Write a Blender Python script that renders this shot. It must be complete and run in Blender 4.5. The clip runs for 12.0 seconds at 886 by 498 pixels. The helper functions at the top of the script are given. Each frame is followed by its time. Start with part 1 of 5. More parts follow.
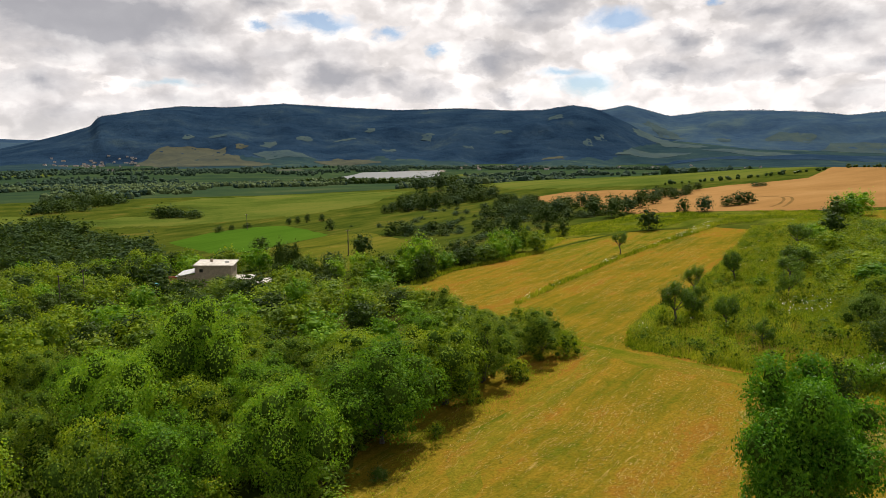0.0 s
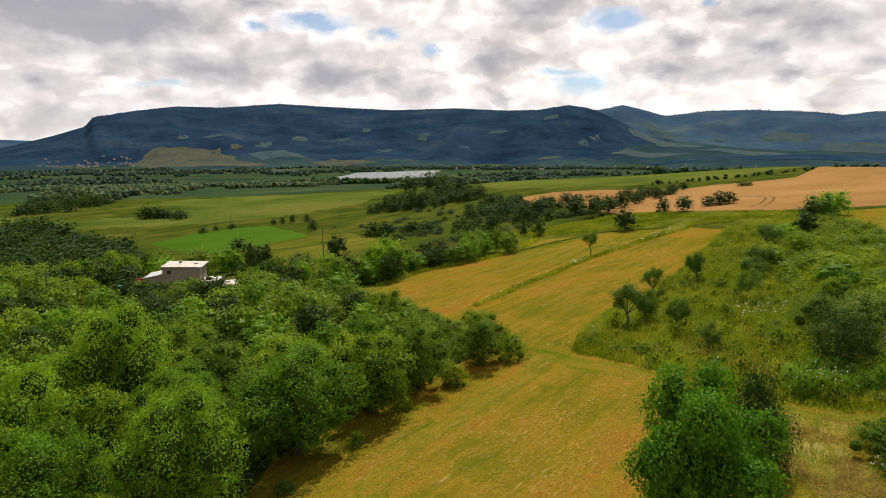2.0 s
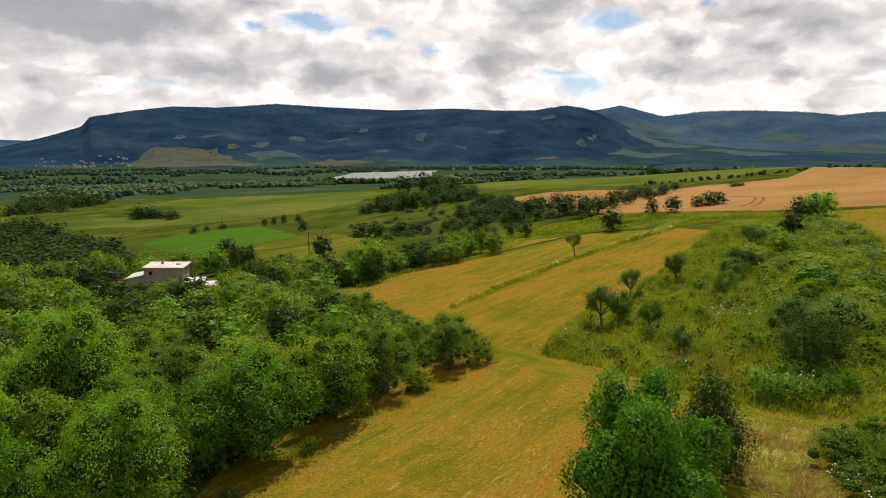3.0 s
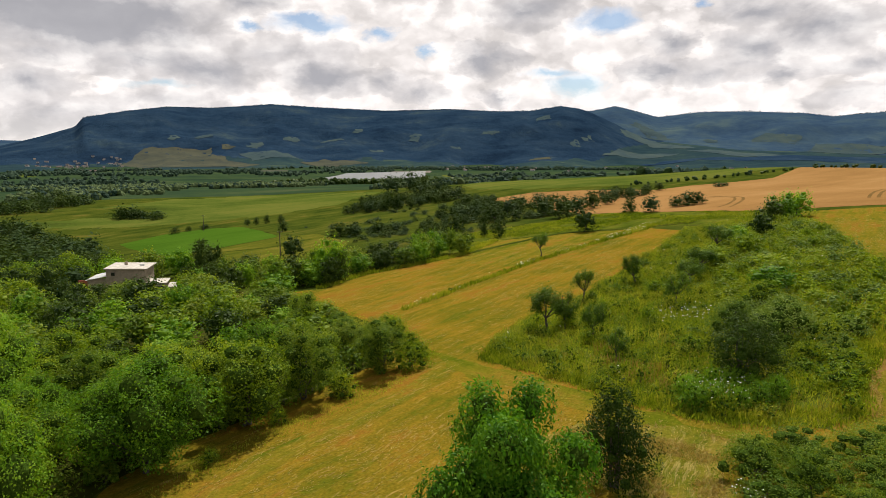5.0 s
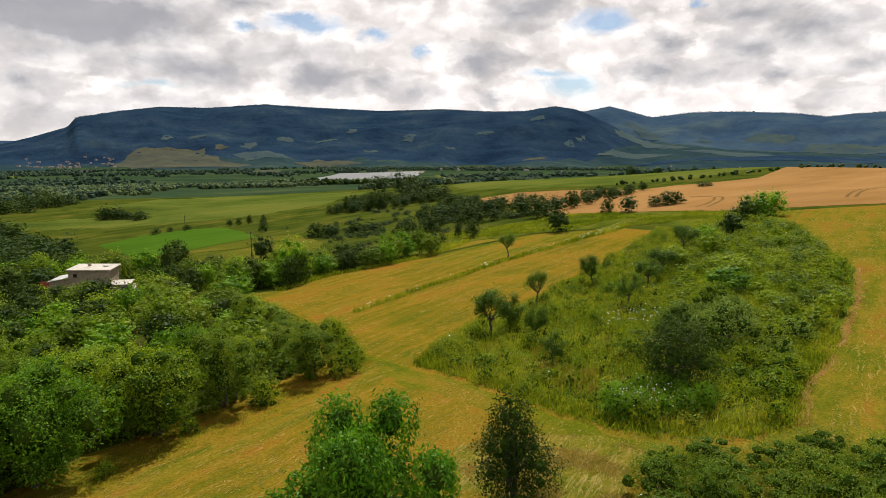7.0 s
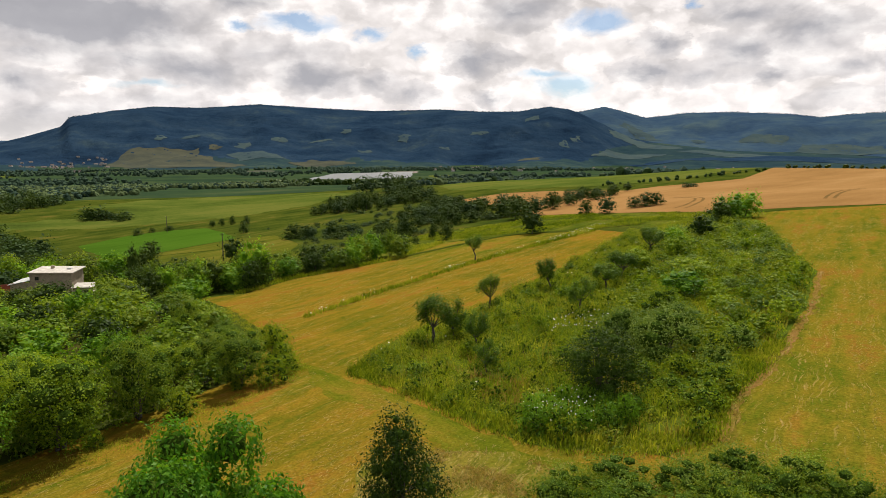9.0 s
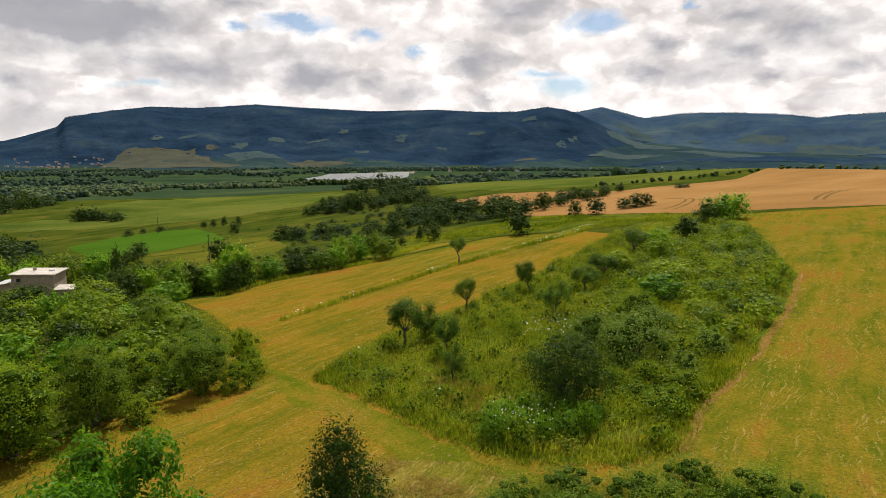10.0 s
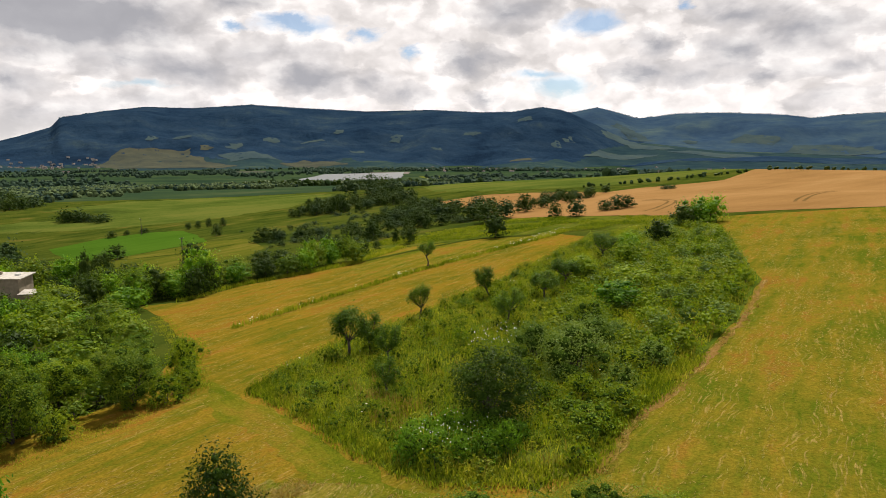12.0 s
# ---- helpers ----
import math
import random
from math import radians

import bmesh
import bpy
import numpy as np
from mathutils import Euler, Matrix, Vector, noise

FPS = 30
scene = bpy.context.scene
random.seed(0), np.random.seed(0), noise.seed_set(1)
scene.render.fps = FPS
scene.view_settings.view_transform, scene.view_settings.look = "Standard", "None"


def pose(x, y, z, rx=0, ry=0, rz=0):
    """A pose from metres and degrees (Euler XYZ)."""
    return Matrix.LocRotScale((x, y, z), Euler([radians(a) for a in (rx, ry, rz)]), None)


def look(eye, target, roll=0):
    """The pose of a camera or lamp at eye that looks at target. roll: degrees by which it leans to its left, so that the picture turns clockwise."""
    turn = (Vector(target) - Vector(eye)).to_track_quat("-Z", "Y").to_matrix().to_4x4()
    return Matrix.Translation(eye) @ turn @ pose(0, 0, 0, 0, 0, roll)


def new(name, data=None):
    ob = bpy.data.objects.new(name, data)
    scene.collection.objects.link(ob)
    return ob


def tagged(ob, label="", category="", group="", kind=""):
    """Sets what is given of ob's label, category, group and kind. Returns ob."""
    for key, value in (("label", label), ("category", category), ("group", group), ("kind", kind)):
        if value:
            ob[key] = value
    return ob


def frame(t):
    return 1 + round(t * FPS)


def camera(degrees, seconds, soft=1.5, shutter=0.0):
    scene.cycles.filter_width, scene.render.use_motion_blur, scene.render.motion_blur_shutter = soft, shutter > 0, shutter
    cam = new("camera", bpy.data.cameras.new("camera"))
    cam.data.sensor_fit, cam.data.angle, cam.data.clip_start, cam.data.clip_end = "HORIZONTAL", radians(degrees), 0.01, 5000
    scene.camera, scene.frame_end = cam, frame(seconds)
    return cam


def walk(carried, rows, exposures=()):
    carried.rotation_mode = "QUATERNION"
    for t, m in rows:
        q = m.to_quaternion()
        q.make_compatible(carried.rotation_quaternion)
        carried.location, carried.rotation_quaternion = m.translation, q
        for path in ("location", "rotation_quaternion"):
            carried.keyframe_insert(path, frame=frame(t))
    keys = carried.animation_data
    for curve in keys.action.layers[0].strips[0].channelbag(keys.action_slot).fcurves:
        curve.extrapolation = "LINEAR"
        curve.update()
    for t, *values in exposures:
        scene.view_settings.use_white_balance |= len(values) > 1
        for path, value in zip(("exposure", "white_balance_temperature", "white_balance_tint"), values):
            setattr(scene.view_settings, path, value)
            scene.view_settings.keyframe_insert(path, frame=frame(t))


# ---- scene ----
from mathutils.geometry import delaunay_2d_cdt

cam = camera(67.4, 12.0, soft=0.7)
METRES, EYE, TILT, LEAN, TURN = 36.0, 21.0, -9.0, 0.0, 0.0
ROWS = [
    (0.0, 0.0, 0.0, 0.0, 0.0, 0.0, 0.0),
    (0.5, 0.0368, 0.0116, 0.0006, -0.06, -0.01, 0.02),
    (1.0, 0.0777, 0.0251, 0.0009, -0.12, -0.0, 0.05),
    (1.5, 0.1162, 0.0381, 0.0026, -0.17, 0.01, 0.06),
    (2.0, 0.158, 0.0527, 0.0046, -0.26, 0.01, 0.1),
    (2.5, 0.1977, 0.0676, 0.0062, -0.35, 0.02, 0.11),
    (3.0, 0.2423, 0.0843, 0.0069, -0.44, 0.03, 0.08),
    (5.0, 0.4115, 0.1469, 0.0077, -0.78, 0.07, 0.09),
    (5.5, 0.4504, 0.1598, 0.0067, -0.86, 0.07, 0.12),
    (6.0, 0.4924, 0.1748, 0.0058, -0.96, 0.08, 0.13),
    (6.5, 0.5302, 0.1899, 0.0072, -1.07, 0.1, 0.16),
    (7.0, 0.5708, 0.2045, 0.0094, -1.17, 0.09, 0.16),
    (9.0, 0.7266, 0.261, 0.0199, -1.53, 0.11, 0.17),
    (9.5, 0.7621, 0.2718, 0.0236, -1.62, 0.13, 0.17),
    (10.0, 0.8002, 0.2844, 0.0276, -1.72, 0.13, 0.17),
    (10.5, 0.8342, 0.2957, 0.032, -1.81, 0.13, 0.19),
    (11.0, 0.8707, 0.3082, 0.0378, -1.88, 0.14, 0.22),
    (11.5, 0.9042, 0.3196, 0.0427, -1.95, 0.14, 0.24),
    (12.0, 0.9412, 0.3303, 0.0465, -2.03, 0.14, 0.25),
]
walk(cam, [(t, pose(0, 0, EYE, TILT, LEAN, TURN) @ pose(METRES * x, METRES * y, METRES * z, 90 + pitch, roll, yaw)) for t, x, y, z, yaw, pitch, roll in ROWS])

# ---- world, sun ----
SUN_EL, SUN_AZ = 54.0, 12.0   # degrees above the horizon, degrees right of straight ahead
SKY = 0.10
CLOUD_SHIFT = (4.2, 1.3, 7.7)
# grey cloud bellies ahead: degrees right of straight ahead, degrees up, half width, half height, depth of the grey
BELLIES = [(-26.8, 9.2, 8.6, 2.2, 1.4), (-23.0, 6.5, 3.8, 1.2, 0.7), (-30.6, 4.4, 3.1, 1.0, 0.75), (-18.4, 5.9, 4.4, 1.5, 0.85), (-9.0, 5.6, 3.6, 1.5, 0.9), (-12.7, 7.4, 5.7, 1.2, 0.45), (-14.6, 11.0, 2.8, 0.8, 0.7), (-4.2, 5.2, 2.2, 0.9, 0.6), (-1.2, 4.2, 2.4, 0.7, 0.6), (-29.7, 6.5, 3.5, 0.8, 0.5), (8.0, 10.8, 3.5, 1.4, 0.8)]
BELLIES += [(4.3, 7.0, 2.4, 1.3, 0.9), (5.5, 3.9, 1.7, 0.7, 0.7), (18.9, 7.8, 1.7, 1.0, 0.8), (18.3, 5.8, 2.6, 0.8, 0.9), (25.1, 7.1, 2.9, 1.3, 0.85), (29.5, 8.3, 4.0, 1.5, 0.8), (25.3, 10.0, 3.4, 1.0, 0.8), (22.3, 5.5, 2.2, 0.8, 0.6), (26.8, 5.3, 2.0, 0.7, 0.7), (32.2, 5.8, 2.9, 0.7, 0.6), (31.9, 3.5, 2.6, 0.7, 0.4), (-29.0, 2.2, 5.0, 1.2, 0.5), (-21.0, 3.2, 6.0, 1.0, 0.4), (-27.0, 7.2, 5.0, 1.2, 0.55)]
# gaps of blue between them
GAPS = [(-10.1, 9.6, 3.6, 0.7, 1.0), (-14.7, 9.3, 1.2, 0.4, 0.9), (-4.6, 9.1, 1.3, 0.6, 0.9), (-22.1, 4.6, 3.0, 0.4, 0.7), (-0.5, 7.6, 1.1, 0.5, 0.8), (14.1, 9.8, 2.4, 1.1, 1.0), (11.7, 4.7, 2.3, 1.2, 1.0), (9.8, 5.8, 2.4, 0.5, 0.9), (21.2, 10.8, 0.8, 0.4, 0.8)]


def node(tree, kind, **props):
    n = tree.nodes.new(kind)
    for key, value in props.items():
        if key == "op":
            n.operation = value
        elif key == "ins":
            for slot, v in value.items():
                n.inputs[slot].default_value = v
    return n


def ramp(tree, stops, mode="LINEAR"):
    n = tree.nodes.new("ShaderNodeValToRGB")
    n.color_ramp.interpolation = mode
    el = n.color_ramp.elements
    while len(el) < len(stops):
        el.new(0.5)
    for e, (p, c) in zip(el, stops):
        e.position, e.color = p, (*c, 1) if len(c) == 3 else c
    return n


def cloud_banks(t, vec, banks):
    """How deep a direction lies in any of the clouds: soft ellipses with ragged edges."""
    L = t.links.new
    total = None
    for a, e, ra, re, depth in banks:
        off = node(t, "ShaderNodeVectorMath", op="SUBTRACT", ins={1: (a, e, 0)})
        L(vec, off.inputs[0])
        sq = node(t, "ShaderNodeVectorMath", op="MULTIPLY", ins={1: (1 / ra, 1 / re, 0)})
        L(off.outputs[0], sq.inputs[0])
        far = node(t, "ShaderNodeVectorMath", op="LENGTH")
        L(sq.outputs[0], far.inputs[0])
        depth_of = node(t, "ShaderNodeMath", op="MULTIPLY_ADD", ins={1: -depth, 2: depth * 1.35})
        L(far.outputs["Value"], depth_of.inputs[0])
        if total is None:
            total = depth_of
        else:
            join = node(t, "ShaderNodeMath", op="SMOOTH_MAX", ins={2: 0.25})
            L(total.outputs[0], join.inputs[0])
            L(depth_of.outputs[0], join.inputs[1])
            total = join
    return total.outputs[0]


def build_world():
    w = bpy.data.worlds.new("sky")
    scene.world = w
    w.use_nodes = True
    t = w.node_tree
    t.nodes.clear()
    L = t.links.new
    out = node(t, "ShaderNodeOutputWorld")
    bg = node(t, "ShaderNodeBackground")
    sky = t.nodes.new("ShaderNodeTexSky")
    sky.sky_type, sky.sun_disc = "NISHITA", False
    sky.dust_density, sky.ozone_density = 0.2, 5.0
    sky.sun_elevation, sky.sun_rotation = radians(SUN_EL), radians(SUN_AZ)
    blue = node(t, "ShaderNodeVectorMath", op="SCALE", ins={3: SKY})
    L(sky.outputs[0], blue.inputs[0])
    tc = node(t, "ShaderNodeTexCoord")
    xyz = node(t, "ShaderNodeSeparateXYZ")
    L(tc.outputs["Generated"], xyz.inputs[0])
    up = node(t, "ShaderNodeMath", op="MAXIMUM", ins={1: 0.0})
    L(xyz.outputs[2], up.inputs[0])
    up2 = node(t, "ShaderNodeMath", op="ADD", ins={1: 0.30})
    L(up.outputs[0], up2.inputs[0])
    flat = node(t, "ShaderNodeVectorMath", op="MULTIPLY", ins={1: (1.0, 1.0, 2.1)})
    L(tc.outputs["Generated"], flat.inputs[0])
    inv = node(t, "ShaderNodeMath", op="DIVIDE", ins={0: 1.0})
    L(up2.outputs[0], inv.inputs[1])
    near = node(t, "ShaderNodeVectorMath", op="SCALE")
    L(flat.outputs[0], near.inputs[0])
    L(inv.outputs[0], near.inputs[3])
    vec = node(t, "ShaderNodeVectorMath", op="ADD", ins={1: CLOUD_SHIFT})
    L(near.outputs[0], vec.inputs[0])
    big = node(t, "ShaderNodeTexNoise", ins={"Scale": 3.0, "Detail": 7.0, "Roughness": 0.52, "Distortion": 0.15})
    L(vec.outputs[0], big.inputs["Vector"])
    fine = node(t, "ShaderNodeTexNoise", ins={"Scale": 9.0, "Detail": 5.0, "Roughness": 0.6})
    L(vec.outputs[0], fine.inputs["Vector"])
    mixd = node(t, "ShaderNodeMath", op="MULTIPLY_ADD", ins={1: 0.16})
    L(fine.outputs[0], mixd.inputs[0])
    L(big.outputs[0], mixd.inputs[2])
    bend = node(t, "ShaderNodeVectorMath", op="SCALE", ins={3: 0.16})
    L(fine.outputs[1], bend.inputs[0])
    bent = node(t, "ShaderNodeVectorMath", op="ADD")
    L(vec.outputs[0], bent.inputs[0])
    L(bend.outputs[0], bent.inputs[1])
    for size, weight in ((5.5, -0.17), (12.0, -0.10)):
        puff = node(t, "ShaderNodeTexVoronoi", ins={"Scale": size, "Detail": 1.0})
        puff.feature = "SMOOTH_F1"
        L(bent.outputs[0], puff.inputs["Vector"])
        more = node(t, "ShaderNodeMath", op="MULTIPLY_ADD", ins={1: weight})
        L(puff.outputs["Distance"], more.inputs[0])
        shift = node(t, "ShaderNodeMath", op="ADD", ins={1: -weight * 0.55})
        L(mixd.outputs[0], shift.inputs[0])
        L(shift.outputs[0], more.inputs[2])
        mixd = more
    # thin edges of the clouds are bright, their thick bellies grey
    tone = ramp(t, [(0.0, (0.86, 0.84, 0.80)), (0.46, (1.0, 0.98, 0.95)), (0.57, (1.1, 1.06, 1.02)), (0.615, (0.80, 0.77, 0.76)), (0.67, (0.52, 0.51, 0.53)), (1.0, (0.30, 0.30, 0.32))])
    L(mixd.outputs[0], tone.inputs[0])
    above = node(t, "ShaderNodeVectorMath", op="ADD", ins={1: (0.0, 0.0, 0.16)})
    L(vec.outputs[0], above.inputs[0])
    big2 = node(t, "ShaderNodeTexNoise", ins={"Scale": 3.0, "Detail": 7.0, "Roughness": 0.52, "Distortion": 0.15})
    L(above.outputs[0], big2.inputs["Vector"])
    lit = node(t, "ShaderNodeMath", op="SUBTRACT")
    L(big.outputs[0], lit.inputs[0])
    L(big2.outputs[0], lit.inputs[1])
    gain = node(t, "ShaderNodeMath", op="MULTIPLY_ADD", ins={1: 1.9, 2: 1.0})
    gain.use_clamp = False
    L(lit.outputs[0], gain.inputs[0])
    gain2 = node(t, "ShaderNodeMath", op="MINIMUM", ins={1: 1.35})
    L(gain.outputs[0], gain2.inputs[0])
    shaded = node(t, "ShaderNodeVectorMath", op="SCALE")
    L(tone.outputs[0], shaded.inputs[0])
    L(gain2.outputs[0], shaded.inputs[3])
    cover = ramp(t, [(0.41, (0.25, 0.25, 0.25)), (0.47, (1, 1, 1))])
    L(mixd.outputs[0], cover.inputs[0])
    # the cloud banks over the mountains, in degrees, with billowing outlines
    az = node(t, "ShaderNodeMath", op="ARCTAN2")
    L(xyz.outputs[0], az.inputs[0])
    L(xyz.outputs[1], az.inputs[1])
    el = node(t, "ShaderNodeMath", op="ARCSINE")
    L(xyz.outputs[2], el.inputs[0])
    ang = node(t, "ShaderNodeCombineXYZ")
    L(az.outputs[0], ang.inputs[0])
    L(el.outputs[0], ang.inputs[1])
    deg = node(t, "ShaderNodeVectorMath", op="SCALE", ins={3: 180 / math.pi})
    L(ang.outputs[0], deg.inputs[0])
    tall = node(t, "ShaderNodeVectorMath", op="MULTIPLY", ins={1: (0.75, 1.2, 1.0)})
    L(deg.outputs[0], tall.inputs[0])
    curl = node(t, "ShaderNodeTexNoise", ins={"Scale": 0.40, "Detail": 6.0, "Roughness": 0.6, "Distortion": 0.2})
    L(tall.outputs[0], curl.inputs["Vector"])
    curl0 = node(t, "ShaderNodeVectorMath", op="SUBTRACT", ins={1: (0.5, 0.5, 0.5)})
    L(curl.outputs[1], curl0.inputs[0])
    curl1 = node(t, "ShaderNodeVectorMath", op="MULTIPLY", ins={1: (5.6, 2.4, 0.0)})
    L(curl0.outputs[0], curl1.inputs[0])
    place = node(t, "ShaderNodeVectorMath", op="ADD")
    L(deg.outputs[0], place.inputs[0])
    L(curl1.outputs[0], place.inputs[1])
    # billows: bright caps, faint grey hollows
    cap = node(t, "ShaderNodeTexVoronoi", ins={"Scale": 0.42, "Detail": 1.6, "Roughness": 0.5, "Randomness": 1.0})
    cap.feature = "SMOOTH_F1"
    capv = node(t, "ShaderNodeVectorMath", op="MULTIPLY", ins={1: (0.85, 1.35, 1.0)})
    L(place.outputs[0], capv.inputs[0])
    L(capv.outputs[0], cap.inputs["Vector"])
    wisp = node(t, "ShaderNodeTexNoise", ins={"Scale": 0.55, "Detail": 5.0, "Roughness": 0.52})
    L(tall.outputs[0], wisp.inputs["Vector"])
    soft_cap = node(t, "ShaderNodeMath", op="MULTIPLY_ADD", ins={1: 0.55})
    L(wisp.outputs[0], soft_cap.inputs[0])
    L(cap.outputs["Distance"], soft_cap.inputs[2])
    billow = ramp(t, [(0.30, (1.50, 1.42, 1.37)), (0.50, (1.34, 1.27, 1.22)), (0.68, (1.10, 1.03, 1.00)), (0.95, (0.76, 0.71, 0.69))])
    cap_range = node(t, "ShaderNodeMath", op="MULTIPLY", ins={1: 0.70})
    L(soft_cap.outputs[0], cap_range.inputs[0])
    L(cap_range.outputs[0], billow.inputs[0])
    grey_at = cloud_banks(t, place.outputs[0], BELLIES)
    wisp_in = node(t, "ShaderNodeMath", op="MULTIPLY_ADD", ins={1: 0.7, 2: -0.36})
    L(wisp.outputs[0], wisp_in.inputs[0])
    grey_sum = node(t, "ShaderNodeMath", op="ADD")
    L(grey_at, grey_sum.inputs[0])
    L(wisp_in.outputs[0], grey_sum.inputs[1])
    grey = ramp(t, [(0.0, (0, 0, 0)), (0.09, (0.20, 0.20, 0.20)), (0.45, (0.42, 0.42, 0.42)), (1.05, (0.9, 0.9, 0.9))])
    L(grey_sum.outputs[0], grey.inputs[0])
    belly = node(t, "ShaderNodeMix")
    belly.data_type = "RGBA"
    belly.inputs[7].default_value = (0.43, 0.43, 0.47, 1)
    L(grey.outputs[0], belly.inputs[0])
    L(billow.outputs[0], belly.inputs[6])
    gap_at = cloud_banks(t, place.outputs[0], GAPS)
    gap = ramp(t, [(0.25, (0, 0, 0)), (1.0, (0.8, 0.8, 0.8))])
    L(gap_at, gap.inputs[0])
    ahead = node(t, "ShaderNodeMix")
    ahead.data_type = "RGBA"
    L(gap.outputs[0], ahead.inputs[0])
    L(belly.outputs[2], ahead.inputs[6])
    L(blue.outputs[0], ahead.inputs[7])
    # they give way to the open cloud field higher up
    higher = ramp(t, [(0.20, (0, 0, 0)), (0.28, (1, 1, 1))])
    L(up.outputs[0], higher.inputs[0])
    behind = ramp(t, [(0.62, (0, 0, 0)), (0.72, (1, 1, 1))])
    back = node(t, "ShaderNodeMath", op="ABSOLUTE")
    L(az.outputs[0], back.inputs[0])
    L(back.outputs[0], behind.inputs[0])
    open_sky = node(t, "ShaderNodeMath", op="MAXIMUM")
    L(higher.outputs[0], open_sky.inputs[0])
    L(behind.outputs[0], open_sky.inputs[1])
    low = ramp(t, [(0.0, (1, 1, 1)), (0.05, (0, 0, 0))])
    L(up.outputs[0], low.inputs[0])
    mix = node(t, "ShaderNodeMix")
    mix.data_type = "RGBA"
    L(cover.outputs[0], mix.inputs[0])
    L(blue.outputs[0], mix.inputs[6])
    L(shaded.outputs[0], mix.inputs[7])
    whole = node(t, "ShaderNodeMix")
    whole.data_type = "RGBA"
    L(open_sky.outputs[0], whole.inputs[0])
    L(ahead.outputs[2], whole.inputs[6])
    L(mix.outputs[2], whole.inputs[7])
    mix = whole
    haze = node(t, "ShaderNodeMix")
    haze.data_type = "RGBA"
    haze.inputs[7].default_value = (0.85, 0.83, 0.80, 1)
    half = node(t, "ShaderNodeMath", op="MULTIPLY", ins={1: 0.3})
    L(low.outputs[0], half.inputs[0])
    L(half.outputs[0], haze.inputs[0])
    L(mix.outputs[2], haze.inputs[6])
    # the dome dims smoothly towards the unseen zenith, which lessens its fill in shadows
    dim = node(t, "ShaderNodeMath", op="MULTIPLY_ADD", ins={1: -0.68, 2: 1.0})
    L(up.outputs[0], dim.inputs[0])
    dome = node(t, "ShaderNodeVectorMath", op="SCALE")
    L(haze.outputs[2], dome.inputs[0])
    L(dim.outputs[0], dome.inputs[3])
    L(dome.outputs[0], bg.inputs[0])
    L(bg.outputs[0], out.inputs[0])


build_world()
sun = new("sun", bpy.data.lights.new("sun", "SUN"))
sun.data.energy, sun.data.angle, sun.data.color = 5.25, radians(0.9), (1.0, 0.94, 0.82)
_e, _a = radians(SUN_EL), radians(SUN_AZ)
sun.matrix_world = look((0, 0, 0), (-math.sin(_a) * math.cos(_e), -math.cos(_a) * math.cos(_e), -math.sin(_e)))
sun.location = (0, 0, 300)

# ---- materials ----


def shader(name):
    m = bpy.data.materials.new(name)
    m.use_nodes = True
    t = m.node_tree
    return m, t, t.nodes["Principled BSDF"], t.links.new


def leaf_material(name, dark, mid, light, through_light=0.35, rough=0.5, patch=0.0):
    """Leaves: three greens, by leaf and by clump, and light that comes through them."""
    m, t, p, L = shader(name)
    geo = node(t, "ShaderNodeNewGeometry")
    ob = node(t, "ShaderNodeObjectInfo")
    tc = node(t, "ShaderNodeTexCoord")
    no = node(t, "ShaderNodeTexNoise", ins={"Scale": 0.55, "Detail": 3.0})
    L(tc.outputs["Object"], no.inputs["Vector"])
    a = node(t, "ShaderNodeMath", op="MULTIPLY_ADD", ins={1: 0.45})
    L(geo.outputs["Random Per Island"], a.inputs[0])
    b = node(t, "ShaderNodeMath", op="MULTIPLY", ins={1: 0.8})
    L(no.outputs[0], b.inputs[0])
    L(b.outputs[0], a.inputs[2])
    c = node(t, "ShaderNodeMath", op="MULTIPLY_ADD", ins={1: 0.3, 2: -0.2})
    L(ob.outputs["Random"], c.inputs[0])
    d = node(t, "ShaderNodeMath", op="ADD")
    L(a.outputs[0], d.inputs[0])
    L(c.outputs[0], d.inputs[1])
    r = ramp(t, [(0.15, dark), (0.5, mid), (0.95, light)])
    if patch:
        pn = node(t, "ShaderNodeTexNoise", ins={"Scale": 0.09, "Detail": 3.0})
        L(tc.outputs["Object"], pn.inputs["Vector"])
        pm = node(t, "ShaderNodeMath", op="MULTIPLY_ADD", ins={1: patch, 2: -patch * 0.5})
        L(pn.outputs[0], pm.inputs[0])
        ps = node(t, "ShaderNodeMath", op="ADD")
        L(d.outputs[0], ps.inputs[0])
        L(pm.outputs[0], ps.inputs[1])
        d = ps
    L(d.outputs[0], r.inputs[0])
    L(r.outputs[0], p.inputs["Base Color"])
    p.inputs["Roughness"].default_value = rough
    p.inputs["Specular IOR Level"].default_value = 0.06
    tr = node(t, "ShaderNodeBsdfTranslucent")
    warm = node(t, "ShaderNodeMix", ins={0: 1.0})
    warm.data_type, warm.blend_type = "RGBA", "MULTIPLY"
    warm.inputs[7].default_value = (1.5, 1.35, 0.5, 1)
    L(r.outputs[0], warm.inputs[6])
    L(warm.outputs[2], tr.inputs[0])
    ms = node(t, "ShaderNodeMixShader", ins={0: through_light})
    L(p.outputs[0], ms.inputs[1])
    L(tr.outputs[0], ms.inputs[2])
    L(ms.outputs[0], t.nodes["Material Output"].inputs[0])
    return m


